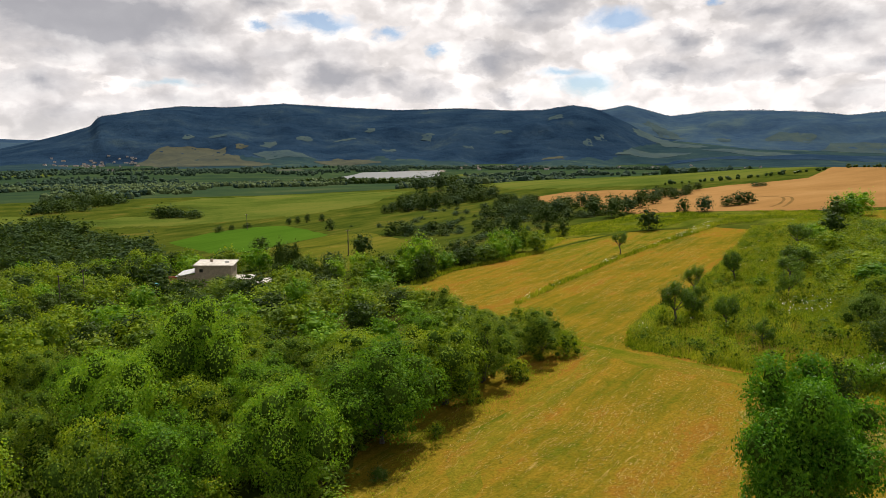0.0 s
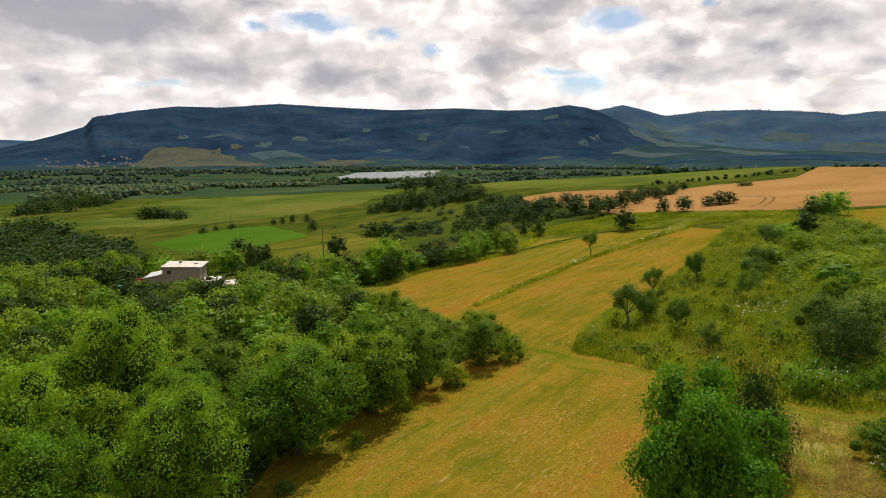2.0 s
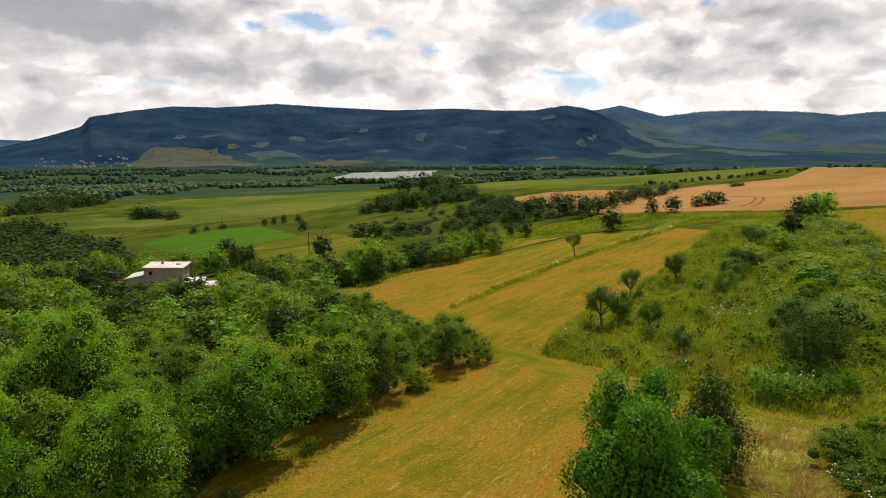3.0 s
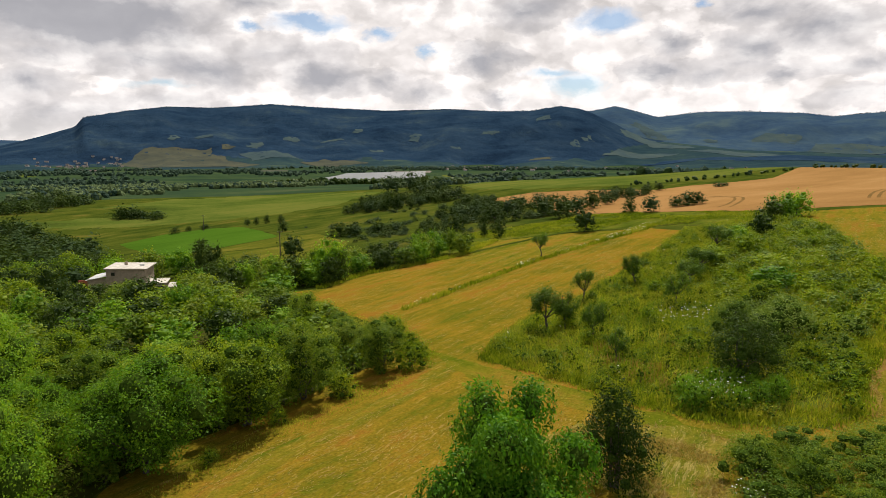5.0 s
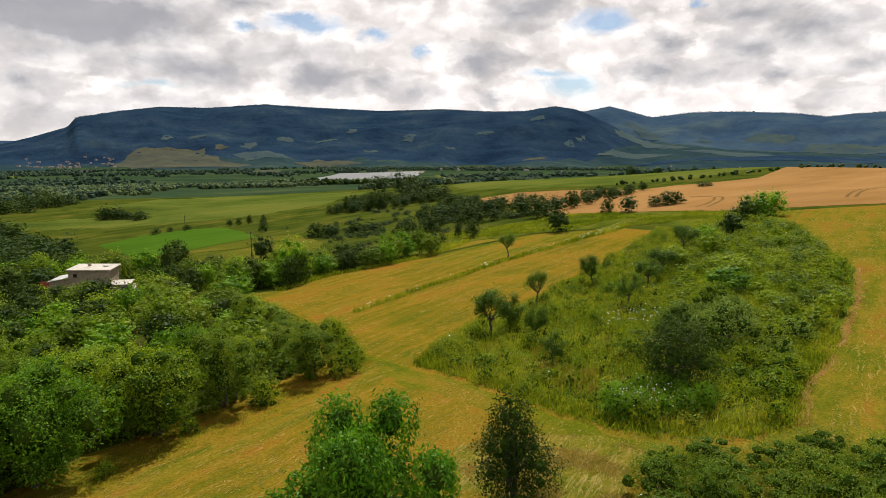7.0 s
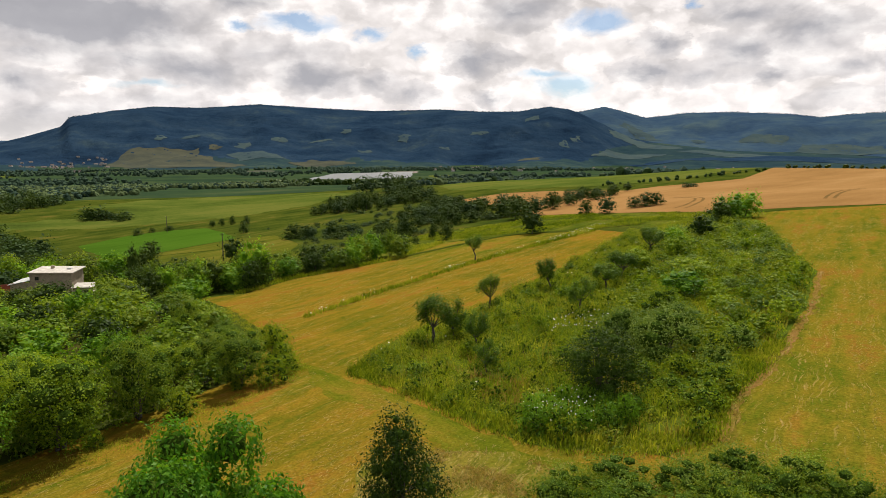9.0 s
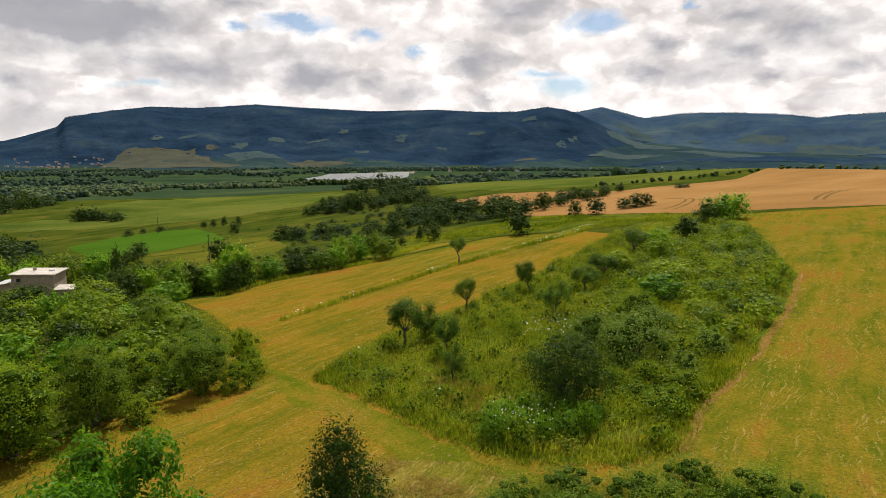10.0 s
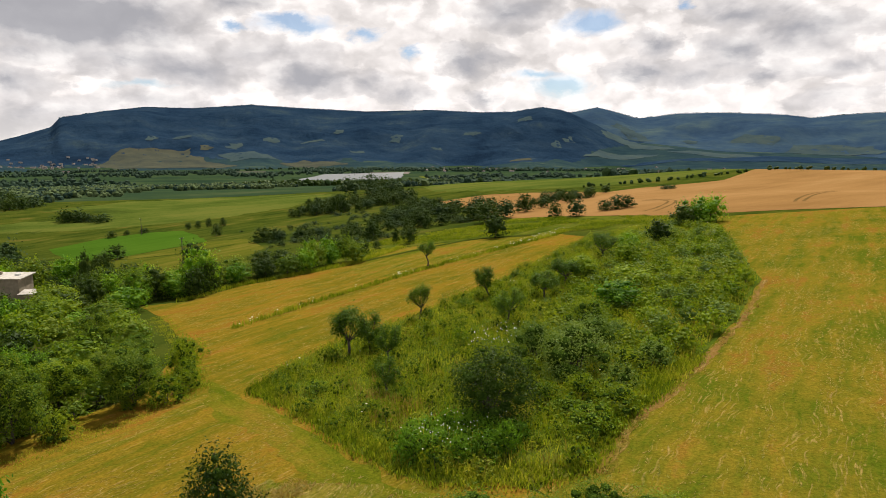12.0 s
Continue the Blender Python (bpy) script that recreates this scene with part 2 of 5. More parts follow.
def ground_material(name, colours, grain=3.0, patch=0.05, row=None, bump=0.05):
    """Soil and sward: broad patches, streaks along the mowing or drilling, and fine grain.
    row: degrees of the rows' direction and their spacing factor."""
    m, t, p, L = shader(name)
    tc = node(t, "ShaderNodeTexCoord")
    mp = node(t, "ShaderNodeMapping")
    L(tc.outputs["Object"], mp.inputs[0])
    big = node(t, "ShaderNodeTexNoise", ins={"Scale": patch, "Detail": 5.0, "Roughness": 0.62, "Distortion": 0.4})
    L(tc.outputs["Object"], big.inputs["Vector"])
    small = node(t, "ShaderNodeTexNoise", ins={"Scale": grain, "Detail": 4.0, "Roughness": 0.7})
    L(tc.outputs["Object"], small.inputs["Vector"])
    s = node(t, "ShaderNodeMath", op="MULTIPLY_ADD", ins={1: 0.34, 2: -0.17})
    L(small.outputs[0], s.inputs[0])
    last = node(t, "ShaderNodeMath", op="ADD")
    L(big.outputs[0], last.inputs[0])
    L(s.outputs[0], last.inputs[1])
    if row:
        mp.vector_type = "TEXTURE"
        mp.inputs["Rotation"].default_value = (0, 0, radians(row[0]))
        mp.inputs["Scale"].default_value = (11 / row[1], 1 / row[1], 1 / row[1])
        rn = node(t, "ShaderNodeTexNoise", ins={"Scale": 1.0, "Detail": 4.0, "Roughness": 0.6})
        L(mp.outputs[0], rn.inputs["Vector"])
        rs = node(t, "ShaderNodeMath", op="MULTIPLY_ADD", ins={1: 0.5, 2: -0.25})
        L(rn.outputs[0], rs.inputs[0])
        more = node(t, "ShaderNodeMath", op="ADD")
        L(last.outputs[0], more.inputs[0])
        L(rs.outputs[0], more.inputs[1])
        last = more
    n = len(colours)
    colours = [tuple(v * 0.8 for v in c) for c in colours]
    r = ramp(t, [(0.27 + 0.46 * i / (n - 1), c) for i, c in enumerate(colours)])
    L(last.outputs[0], r.inputs[0])
    colour = r.outputs[0]
    L(colour, p.inputs["Base Color"])
    p.inputs["Roughness"].default_value = 0.95
    p.inputs["Specular IOR Level"].default_value = 0.0
    bp = node(t, "ShaderNodeBump", ins={"Strength": 0.7, "Distance": bump})
    L(small.outputs[0], bp.inputs["Height"])
    L(bp.outputs[0], p.inputs["Normal"])
    return m


def sward_material(name, greens, straw, way, hay=0.56, bump=0.07):
    """Mown grass: broad swaths and patches of green, olive, yellow and reddish stubble, mottled, with wisps of cut hay along the swaths."""
    m, t, p, L = shader(name)
    tc = node(t, "ShaderNodeTexCoord")

    def grain(vec, scale, detail=4.0, rough=0.65):
        n = node(t, "ShaderNodeTexNoise", ins={"Scale": scale, "Detail": detail, "Roughness": rough})
        L(vec, n.inputs["Vector"])
        return n

    def along(vec, length, width):
        mp = node(t, "ShaderNodeMapping")
        mp.vector_type = "TEXTURE"
        mp.inputs["Rotation"].default_value = (0, 0, radians(way))
        mp.inputs["Scale"].default_value = (length, width, width)
        L(vec, mp.inputs[0])
        return mp.outputs[0]

    def weigh(value, k, rest):
        n = node(t, "ShaderNodeMath", op="MULTIPLY_ADD", ins={1: k})
        L(value, n.inputs[0])
        if isinstance(rest, float):
            n.inputs[2].default_value = rest
        else:
            L(rest, n.inputs[2])
        return n.outputs[0]

    drift = node(t, "ShaderNodeVectorMath", op="SCALE", ins={3: 2.2})
    L(grain(tc.outputs["Object"], 0.16, 2.0).outputs[1], drift.inputs[0])
    bent = node(t, "ShaderNodeVectorMath", op="ADD")
    L(tc.outputs["Object"], bent.inputs[0])
    L(drift.outputs[0], bent.inputs[1])
    at = bent.outputs[0]
    mottle = grain(at, 1.5, 7.0, 0.72)
    value = weigh(grain(along(at, 22.0, 1.9), 1.0, 3.0).outputs[0], 0.55, -0.21)
    value = weigh(grain(at, 0.085, 4.0).outputs[0], 0.58, value)
    value = weigh(mottle.outputs[0], 0.30, value)
    r = ramp(t, [(0.37 + 0.085 * i, c) for i, c in enumerate(greens)])
    L(value, r.inputs[0])
    wisp = ramp(t, [(hay, (0, 0, 0)), (hay + 0.13, (1, 1, 1))])
    L(grain(along(at, 2.4, 0.2), 1.0, 3.0, 0.6).outputs[0], wisp.inputs[0])
    lots = ramp(t, [(hay - 0.13, (0, 0, 0)), (hay + 0.09, (0.85, 0.85, 0.85))])
    L(grain(along(at, 9.0, 1.3), 1.0, 4.0).outputs[0], lots.inputs[0])
    both = node(t, "ShaderNodeMath", op="MULTIPLY")
    L(wisp.outputs[0], both.inputs[0])
    L(lots.outputs[0], both.inputs[1])
    mx = node(t, "ShaderNodeMix")
    mx.data_type = "RGBA"
    mx.inputs[7].default_value = (*straw, 1)
    L(both.outputs[0], mx.inputs[0])
    L(r.outputs[0], mx.inputs[6])
    speck = ramp(t, [(0.32, (0.6, 0.62, 0.6)), (0.62, (1.2, 1.2, 1.2))])
    L(grain(tc.outputs["Object"], 5.5, 5.0, 0.75).outputs[0], speck.inputs[0])
    dot = node(t, "ShaderNodeVectorMath", op="MULTIPLY")
    L(mx.outputs[2], dot.inputs[0])
    L(speck.outputs[0], dot.inputs[1])
    L(dot.outputs[0], p.inputs["Base Color"])
    p.inputs["Roughness"].default_value = 0.95
    p.inputs["Specular IOR Level"].default_value = 0.0
    bp = node(t, "ShaderNodeBump", ins={"Strength": 0.8, "Distance": bump})
    L(weigh(both.outputs[0], 0.6, mottle.outputs[0]), bp.inputs["Height"])
    L(bp.outputs[0], p.inputs["Normal"])
    return m


def plain_material(name, a, b, rough=0.8, scale=2.0, metal=0.0, bump=0.01):
    m, t, p, L = shader(name)
    tc = node(t, "ShaderNodeTexCoord")
    no = node(t, "ShaderNodeTexNoise", ins={"Scale": scale, "Detail": 6.0, "Roughness": 0.65})
    L(tc.outputs["Object"], no.inputs["Vector"])
    r = ramp(t, [(0.35, a), (0.68, b)])
    L(no.outputs[0], r.inputs[0])
    L(r.outputs[0], p.inputs["Base Color"])
    p.inputs["Roughness"].default_value, p.inputs["Metallic"].default_value = rough, metal
    bp = node(t, "ShaderNodeBump", ins={"Strength": 0.5, "Distance": bump})
    L(no.outputs[0], bp.inputs["Height"])
    L(bp.outputs[0], p.inputs["Normal"])
    return m


LEAF_WALNUT = leaf_material("walnut_leaves", (0.031, 0.091, 0.006), (0.099, 0.222, 0.012), (0.257, 0.407, 0.031), 0.40, 0.5)
LEAF_LONE = leaf_material("lone_walnut_leaves", (0.014, 0.061, 0.003), (0.047, 0.150, 0.009), (0.140, 0.288, 0.022), 0.40, 0.45)
LEAF_HEDGE = leaf_material("hedge_leaves", (0.035, 0.075, 0.005), (0.125, 0.212, 0.011), (0.294, 0.376, 0.025), 0.40)
LEAF_DARK = leaf_material("dark_leaves", (0.012, 0.031, 0.005), (0.032, 0.064, 0.008), (0.076, 0.114, 0.019), 0.28)
LEAF_PLUM = leaf_material("plum_leaves", (0.027, 0.066, 0.007), (0.068, 0.130, 0.014), (0.147, 0.238, 0.032), 0.34)
LEAF_WILLOW = leaf_material("willow_leaves", (0.068, 0.102, 0.043), (0.105, 0.148, 0.059), (0.162, 0.201, 0.081), 0.15, 0.8)
LEAF_GREY = leaf_material("greyish_leaves", (0.042, 0.086, 0.012), (0.101, 0.170, 0.026), (0.218, 0.300, 0.063), 0.32)
LEAF_ELDER = leaf_material("elder_leaves", (0.050, 0.120, 0.008), (0.110, 0.230, 0.014), (0.20, 0.34, 0.03), 0.4)
LEAF_SHRUB = leaf_material("shrub_leaves", (0.047, 0.095, 0.005), (0.133, 0.209, 0.011), (0.271, 0.325, 0.024), 0.45)
# far valley trees: muted and bluish, the haze is part of the colour
LEAF_VALLEY = leaf_material("hazed_valley_leaves", (0.020, 0.044, 0.030), (0.032, 0.062, 0.040), (0.052, 0.086, 0.050), 0.1, 0.8)
LEAF_SALLOW = leaf_material("sallow_leaves", (0.033, 0.073, 0.007), (0.094, 0.165, 0.013), (0.237, 0.301, 0.031), 0.38)
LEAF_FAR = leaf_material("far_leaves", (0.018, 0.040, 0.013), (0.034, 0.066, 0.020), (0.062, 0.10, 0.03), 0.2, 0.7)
# crest trees: green turned blue, distance haze mixed into the leaf colour
LEAF_CREST = leaf_material("hazed_crowns", (0.022, 0.042, 0.062), (0.028, 0.052, 0.074), (0.036, 0.062, 0.080), 0.1, 0.9)
LEAF_FIELD = leaf_material("field_tree_leaves", (0.016, 0.036, 0.006), (0.034, 0.064, 0.010), (0.066, 0.100, 0.018), 0.2, 0.7)
# crown cores: a darker leaf green, so gaps look like leaves in shade
CROWN_SHADE = plain_material("shaded_inner_leaves", (0.022, 0.048, 0.006), (0.075, 0.125, 0.016), 1.0, 7.0, 0, 0.25)
CROWN_SHADE.node_tree.nodes["Principled BSDF"].inputs["Specular IOR Level"].default_value = 0.0
BARK = plain_material("bark", (0.035, 0.028, 0.022), (0.10, 0.085, 0.07), 0.95, 6.0, 0, 0.03)
GRASS = leaf_material("grass_blades", (0.08, 0.11, 0.010), (0.15, 0.16, 0.018), (0.29, 0.25, 0.06), 0.4, 0.6, 0.7)
HAY = leaf_material("dry_grass", (0.18, 0.14, 0.035), (0.28, 0.205, 0.062), (0.42, 0.32, 0.12), 0.3, 0.7)
WEEDS = leaf_material("tall_weeds", (0.050, 0.095, 0.005), (0.162, 0.221, 0.015), (0.373, 0.374, 0.053), 0.45, 0.6, 1.1)
PETAL = plain_material("white_petals", (0.62, 0.62, 0.55), (0.8, 0.8, 0.74), 0.7, 8.0)
PETAL_CREAM = plain_material("cream_petals", (0.45, 0.45, 0.22), (0.62, 0.6, 0.36), 0.7, 8.0)

ROUGH = ground_material("rough_pasture", [(0.027, 0.045, 0.008), (0.051, 0.073, 0.01), (0.078, 0.094, 0.013), (0.133, 0.116, 0.023)], 1.2, 0.045, (53, 0.15), 0.15)
MOWN = sward_material("mown_meadow_sward", [(0.097, 0.099, 0.008), (0.141, 0.110, 0.010), (0.191, 0.128, 0.013), (0.211, 0.108, 0.015)], (0.37, 0.25, 0.075), 53)
MOWN_RIGHT = sward_material("right_meadow_sward", [(0.078, 0.099, 0.007), (0.121, 0.112, 0.010), (0.172, 0.130, 0.013), (0.199, 0.108, 0.016)], (0.34, 0.235, 0.07), 56, 0.55)
TRACK = sward_material("flattened_grass", [(0.078, 0.097, 0.006), (0.104, 0.110, 0.008), (0.140, 0.122, 0.011), (0.178, 0.124, 0.015)], (0.30, 0.22, 0.07), -52, 0.60)
DRY = sward_material("dry_straw", [(0.090, 0.102, 0.009), (0.140, 0.125, 0.014), (0.20, 0.155, 0.026), (0.24, 0.17, 0.035)], (0.38, 0.29, 0.10), 62, 0.51, 0.12)
SWATH = sward_material("brown_swath", [(0.095, 0.098, 0.009), (0.135, 0.105, 0.014), (0.20, 0.118, 0.03), (0.23, 0.125, 0.045)], (0.34, 0.225, 0.085), 53, 0.52, 0.12)
WOOD_FLOOR = ground_material("leaf_litter", [(0.030, 0.045, 0.008), (0.055, 0.065, 0.012), (0.085, 0.080, 0.020)], 2.0, 0.2, None, 0.2)
SCRUB_FLOOR = ground_material("weedy_ground", [(0.05, 0.085, 0.009), (0.09, 0.13, 0.012), (0.17, 0.165, 0.025)], 1.5, 0.12, None, 0.15)
PASTURE = ground_material("strip_pasture", [(0.045, 0.068, 0.008), (0.080, 0.105, 0.011), (0.125, 0.140, 0.016), (0.175, 0.160, 0.024)], 0.55, 0.07, (53, 0.5), 0.2)
YELLOW = ground_material("flowering_fallow", [(0.068, 0.09, 0.011), (0.108, 0.117, 0.014), (0.171, 0.149, 0.025)], 0.8, 0.06, (60, 0.3), 0.08)
BRIGHT = ground_material("young_crop", [(0.05, 0.109, 0.01), (0.062, 0.133, 0.012), (0.08, 0.147, 0.015)], 0.7, 0.02, (50, 0.25), 0.05)
BIGGREEN = ground_material("green_crop", [(0.048, 0.072, 0.013), (0.082, 0.115, 0.018), (0.125, 0.145, 0.026), (0.155, 0.150, 0.032)], 0.4, 0.012, (20, 0.06), 0.08)
WHEAT = ground_material("ripe_wheat", [(0.279, 0.152, 0.053), (0.344, 0.189, 0.069), (0.4, 0.23, 0.092)], 0.9, 0.02, (35, 0.12), 0.1)
TRACKS = ground_material("wheel_ruts", [(0.16, 0.10, 0.035), (0.24, 0.14, 0.05)], 0.9, 0.1)
# valley ground: greens leaning to blue, with distance haze painted in
VALLEY = ground_material("hazed_valley_floor", [(0.02, 0.041, 0.026), (0.031, 0.058, 0.03), (0.047, 0.077, 0.032), (0.077, 0.095, 0.045)], 0.05, 0.006, (15, 0.02), 0.6)
# the blue in the next four slope colours is distance haze, painted in
FOREST = ground_material("hazed_forest_slope", [(0.013, 0.029, 0.058), (0.019, 0.042, 0.080), (0.027, 0.054, 0.094), (0.048, 0.078, 0.098)], 0.04, 0.005, (4, 0.012), 12.0)
FOOTHILL = ground_material("hazed_wooded_foothill", [(0.018, 0.040, 0.054), (0.026, 0.052, 0.064), (0.036, 0.066, 0.068), (0.07, 0.10, 0.07)], 0.02, 0.006, (4, 0.02), 5.0)
FARHILL = ground_material("far_hazed_forest_slope", [(0.030, 0.060, 0.112), (0.040, 0.076, 0.132), (0.054, 0.094, 0.138), (0.085, 0.128, 0.140)], 0.018, 0.004, (0, 0.008), 9.0)
HILL_GREEN = ground_material("hazed_hill_pasture", [(0.046, 0.075, 0.092), (0.063, 0.095, 0.102), (0.085, 0.115, 0.106)], 0.03, 0.012, None, 1.0)
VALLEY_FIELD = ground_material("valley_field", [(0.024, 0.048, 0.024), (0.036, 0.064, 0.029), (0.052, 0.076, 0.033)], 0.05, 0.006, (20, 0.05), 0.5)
BROWN_SLOPE = ground_material("brown_hill_meadow", [(0.060, 0.070, 0.060), (0.083, 0.089, 0.066), (0.106, 0.106, 0.073)], 0.03, 0.014, (0, 0.015), 1.0)
WATER = plain_material("lake_water", (0.11, 0.115, 0.12), (0.14, 0.145, 0.15), 0.4, 0.01, 0, 0.02)
WATER.node_tree.nodes["Principled BSDF"].inputs["Specular IOR Level"].default_value = 0.2
SAND = plain_material("pale_shore", (0.28, 0.24, 0.18), (0.4, 0.35, 0.27), 0.95, 0.05)
PLASTER = plain_material("weathered_plaster", (0.24, 0.19, 0.14), (0.36, 0.29, 0.22), 0.9, 1.2)
ROOF = plain_material("pale_roof_sheet", (0.34, 0.30, 0.26), (0.62, 0.57, 0.51), 0.6, 0.9)
ROOF_GREY = plain_material("grey_roof_sheet", (0.36, 0.36, 0.36), (0.62, 0.62, 0.62), 0.55, 1.5)
DARK = plain_material("dark_glass", (0.012, 0.013, 0.014), (0.03, 0.03, 0.032), 0.2, 2.0)
RED = plain_material("red_brick", (0.26, 0.05, 0.03), (0.36, 0.09, 0.05), 0.9, 3.0)
WOOD = plain_material("grey_pole_wood", (0.05, 0.04, 0.03), (0.12, 0.10, 0.08), 0.9, 5.0)
TILE_FAR = plain_material("tile_roof", (0.10, 0.075, 0.065), (0.15, 0.11, 0.09), 0.9, 1.0)
WALL_FAR = plain_material("pale_render", (0.26, 0.26, 0.26), (0.42, 0.41, 0.39), 0.9, 1.0)

# ---- the lie of the land ----
SLOPE = (0.691, 8.112, -3.2, -1.59, 2.317, -0.764, -0.228, 0.175, 0.619, -0.48)


def ease(a, b, v):
    u = np.clip((v - a) / (b - a), 0, 1)
    return u * u * (3 - 2 * u)


def land(x, y):
    """Height of the ground: a hillside that falls ahead and to the left, and a wide valley beyond it."""
    x, y = np.asarray(x, float), np.asarray(y, float)
    d = np.hypot(x, y)
    u, v = np.clip(x, -160, 230) / 100, np.clip(y, -60, 440) / 100
    near = sum(c * b for c, b in zip(SLOPE, (1, u, v, u * u, u * v, v * v, u ** 3, v ** 3, u * u * v, u * v * v)))
    near = near - 3.4 * ease(215, 320, d) * ease(60, 190, x)
    far = -26 - 26 * ease(600, 1400, d) - 12 * ease(1400, 2600, d)
    return near + (far - near) * ease(430, 900, d)


def mesh_of(name, verts, faces, mats, smooth=False, index=None):
    me = bpy.data.meshes.new(name)
    me.from_pydata([tuple(v) for v in verts], [], faces)
    for m in mats:
        me.materials.append(m)
    if smooth:
        me.polygons.foreach_set("use_smooth", [True] * len(me.polygons))
    if index is not None:
        me.polygons.foreach_set("material_index", index)
    me.update()
    return me


def quad_mesh(name, verts, n, mats, index=None):
    """Many loose faces of n corners each, fast."""
    me = bpy.data.meshes.new(name)
    verts = np.asarray(verts, np.float32)
    k = len(verts) // n
    me.vertices.add(k * n)
    me.vertices.foreach_set("co", verts.ravel())
    me.loops.add(k * n)
    me.loops.foreach_set("vertex_index", np.arange(k * n, dtype=np.int32))
    me.polygons.add(k)
    me.polygons.foreach_set("loop_start", np.arange(0, k * n, n, dtype=np.int32))
    for m in mats:
        me.materials.append(m)
    if index is not None:
        me.polygons.foreach_set("material_index", np.asarray(index, np.int32))
    me.update(calc_edges=True)
    me.validate()
    return me


def part(name, mesh, parent, label=""):
    ob = new(name, mesh)
    ob.parent = parent
    if label:
        ob["label"] = label
    return ob


def polar(name, rings, angles, height, mats, index_of=None, closed=False):
    rings, angles = np.asarray(rings), np.radians(np.asarray(angles))
    R, A = np.meshgrid(rings, angles, indexing="ij")
    X, Y = R * np.sin(A), R * np.cos(A)
    Z = height(X, Y)
    n, m = X.shape
    verts = np.stack([X, Y, Z], -1).reshape(-1, 3)
    i, j = np.meshgrid(np.arange(n - 1), np.arange(m if closed else m - 1), indexing="ij")
    k = (j + 1) % m
    f = np.stack([i * m + j, i * m + k, (i + 1) * m + k, (i + 1) * m + j], -1).reshape(-1, 4)[:, ::-1]
    idx = index_of(R[:-1][:, :f.shape[0] // (n - 1)].ravel()) if index_of else None
    return mesh_of(name, verts, f.tolist(), mats, True, idx)


view = np.arange(-48, 48.01, 0.5)
rest = np.arange(53, 307.1, 4.0)
rings = [0.0]
while rings[-1] < 4900:
    rings.append(max(rings[-1] * 1.028, rings[-1] + 1.5))
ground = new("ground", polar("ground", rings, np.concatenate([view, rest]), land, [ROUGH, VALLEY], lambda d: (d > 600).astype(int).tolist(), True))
tagged(ground, "rough green hillside pasture falling into a wide valley", "ground", kind="structure")

# mountains: crest heights in metres against degrees right of straight ahead
CREST = [(-42, -60), (-36, -50), (-33.4, -4), (-31.3, 33), (-29.8, 62), (-27.6, 112), (-27.0, 160), (-24, 199), (-21.1, 225), (-17.7, 223), (-13.3, 247), (-8.7, 231), (-4, 217), (1.7, 227), (5.5, 213), (8.3, 215), (10.8, 239), (12.3, 222), (13.2, 203), (14.2, 172), (15.2, 140), (16.3, 98), (17.6, 62), (19.2, 44), (22, 30), (25, 12), (29, 4), (34, -12), (44, -40)]
CREST_FAR = [(-50, 10), (-36.6, 30), (-33.3, 46), (-31.3, 40), (-25, 30), (10, 190), (13, 236), (15.2, 268), (17, 231), (18.5, 197), (21.6, 228), (25.3, 226), (29, 210), (30.9, 187), (33.2, 203), (36, 212), (50, 150)]


def ridge(crest, start, top, bend, rough):
    degs, hs = np.array(crest).T

    def height(x, y):
        d, a = np.hypot(x, y), np.degrees(np.arctan2(x, y))
        c = np.interp(a, degs, hs)
        wob = np.array([noise.fractal(Vector((p * 0.0022, q * 0.0022, 0.3)), 0.9, 2.1, 5) for p, q in zip(x.ravel(), y.ravel())]).reshape(x.shape)
        gully = np.array([noise.noise(Vector((p * 0.22, q * 0.0006, 2.3))) for p, q in zip(a.ravel(), d.ravel())]).reshape(x.shape)
        u = np.clip((d - start) / (top - start), 0, 1)
        z = -67 + (c + 67) * (0.35 * u ** bend + 0.65 * ease(0.15, 1, u) ** 1.25)
        z = z + (wob * rough + gully * rough * 0.9) * np.sin(np.pi * u) ** 0.8 * np.clip((c + 67) / 250, 0.1, 1)
        z = z + wob * 5 * (u >= 1)
        return z - 110 * ease(top + 60, top + 500, d)
    return height


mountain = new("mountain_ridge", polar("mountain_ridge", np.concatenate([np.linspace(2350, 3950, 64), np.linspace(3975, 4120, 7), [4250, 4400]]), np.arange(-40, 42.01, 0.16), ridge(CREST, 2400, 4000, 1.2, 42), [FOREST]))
tagged(mountain, "long flat-topped mountain ridge under dark forest, blue haze painted in", "mountain", kind="structure")
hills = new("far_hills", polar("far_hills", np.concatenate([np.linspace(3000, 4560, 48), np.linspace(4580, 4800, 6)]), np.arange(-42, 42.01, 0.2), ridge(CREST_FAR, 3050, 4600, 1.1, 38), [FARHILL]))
tagged(hills, "wooded hills behind the mountain ridge, blue haze painted in", "hills", kind="structure")


def inside(poly, x, y):
    x, y = np.asarray(x), np.asarray(y)
    r = np.zeros(x.shape, bool)
    for (x0, y0), (x1, y1) in zip(poly, poly[1:] + poly[:1]):
        r ^= ((y0 > y) != (y1 > y)) & (x < (x1 - x0) * (y - y0) / (y1 - y0 + 1e-12) + x0)
    return r


def outline(poly, step, wob, seed):
    """The polygon's edge in short steps, made uneven."""
    out = []
    for (x0, y0), (x1, y1) in zip(poly, poly[1:] + poly[:1]):
        n = max(1, int(math.hypot(x1 - x0, y1 - y0) / step))
        for i in range(n):
            x, y = x0 + (x1 - x0) * i / n, y0 + (y1 - y0) * i / n
            v = noise.noise_vector(Vector((x / step / 3, y / step / 3, seed)))
            w = noise.noise_vector(Vector((x / step, y / step, seed + 5)))
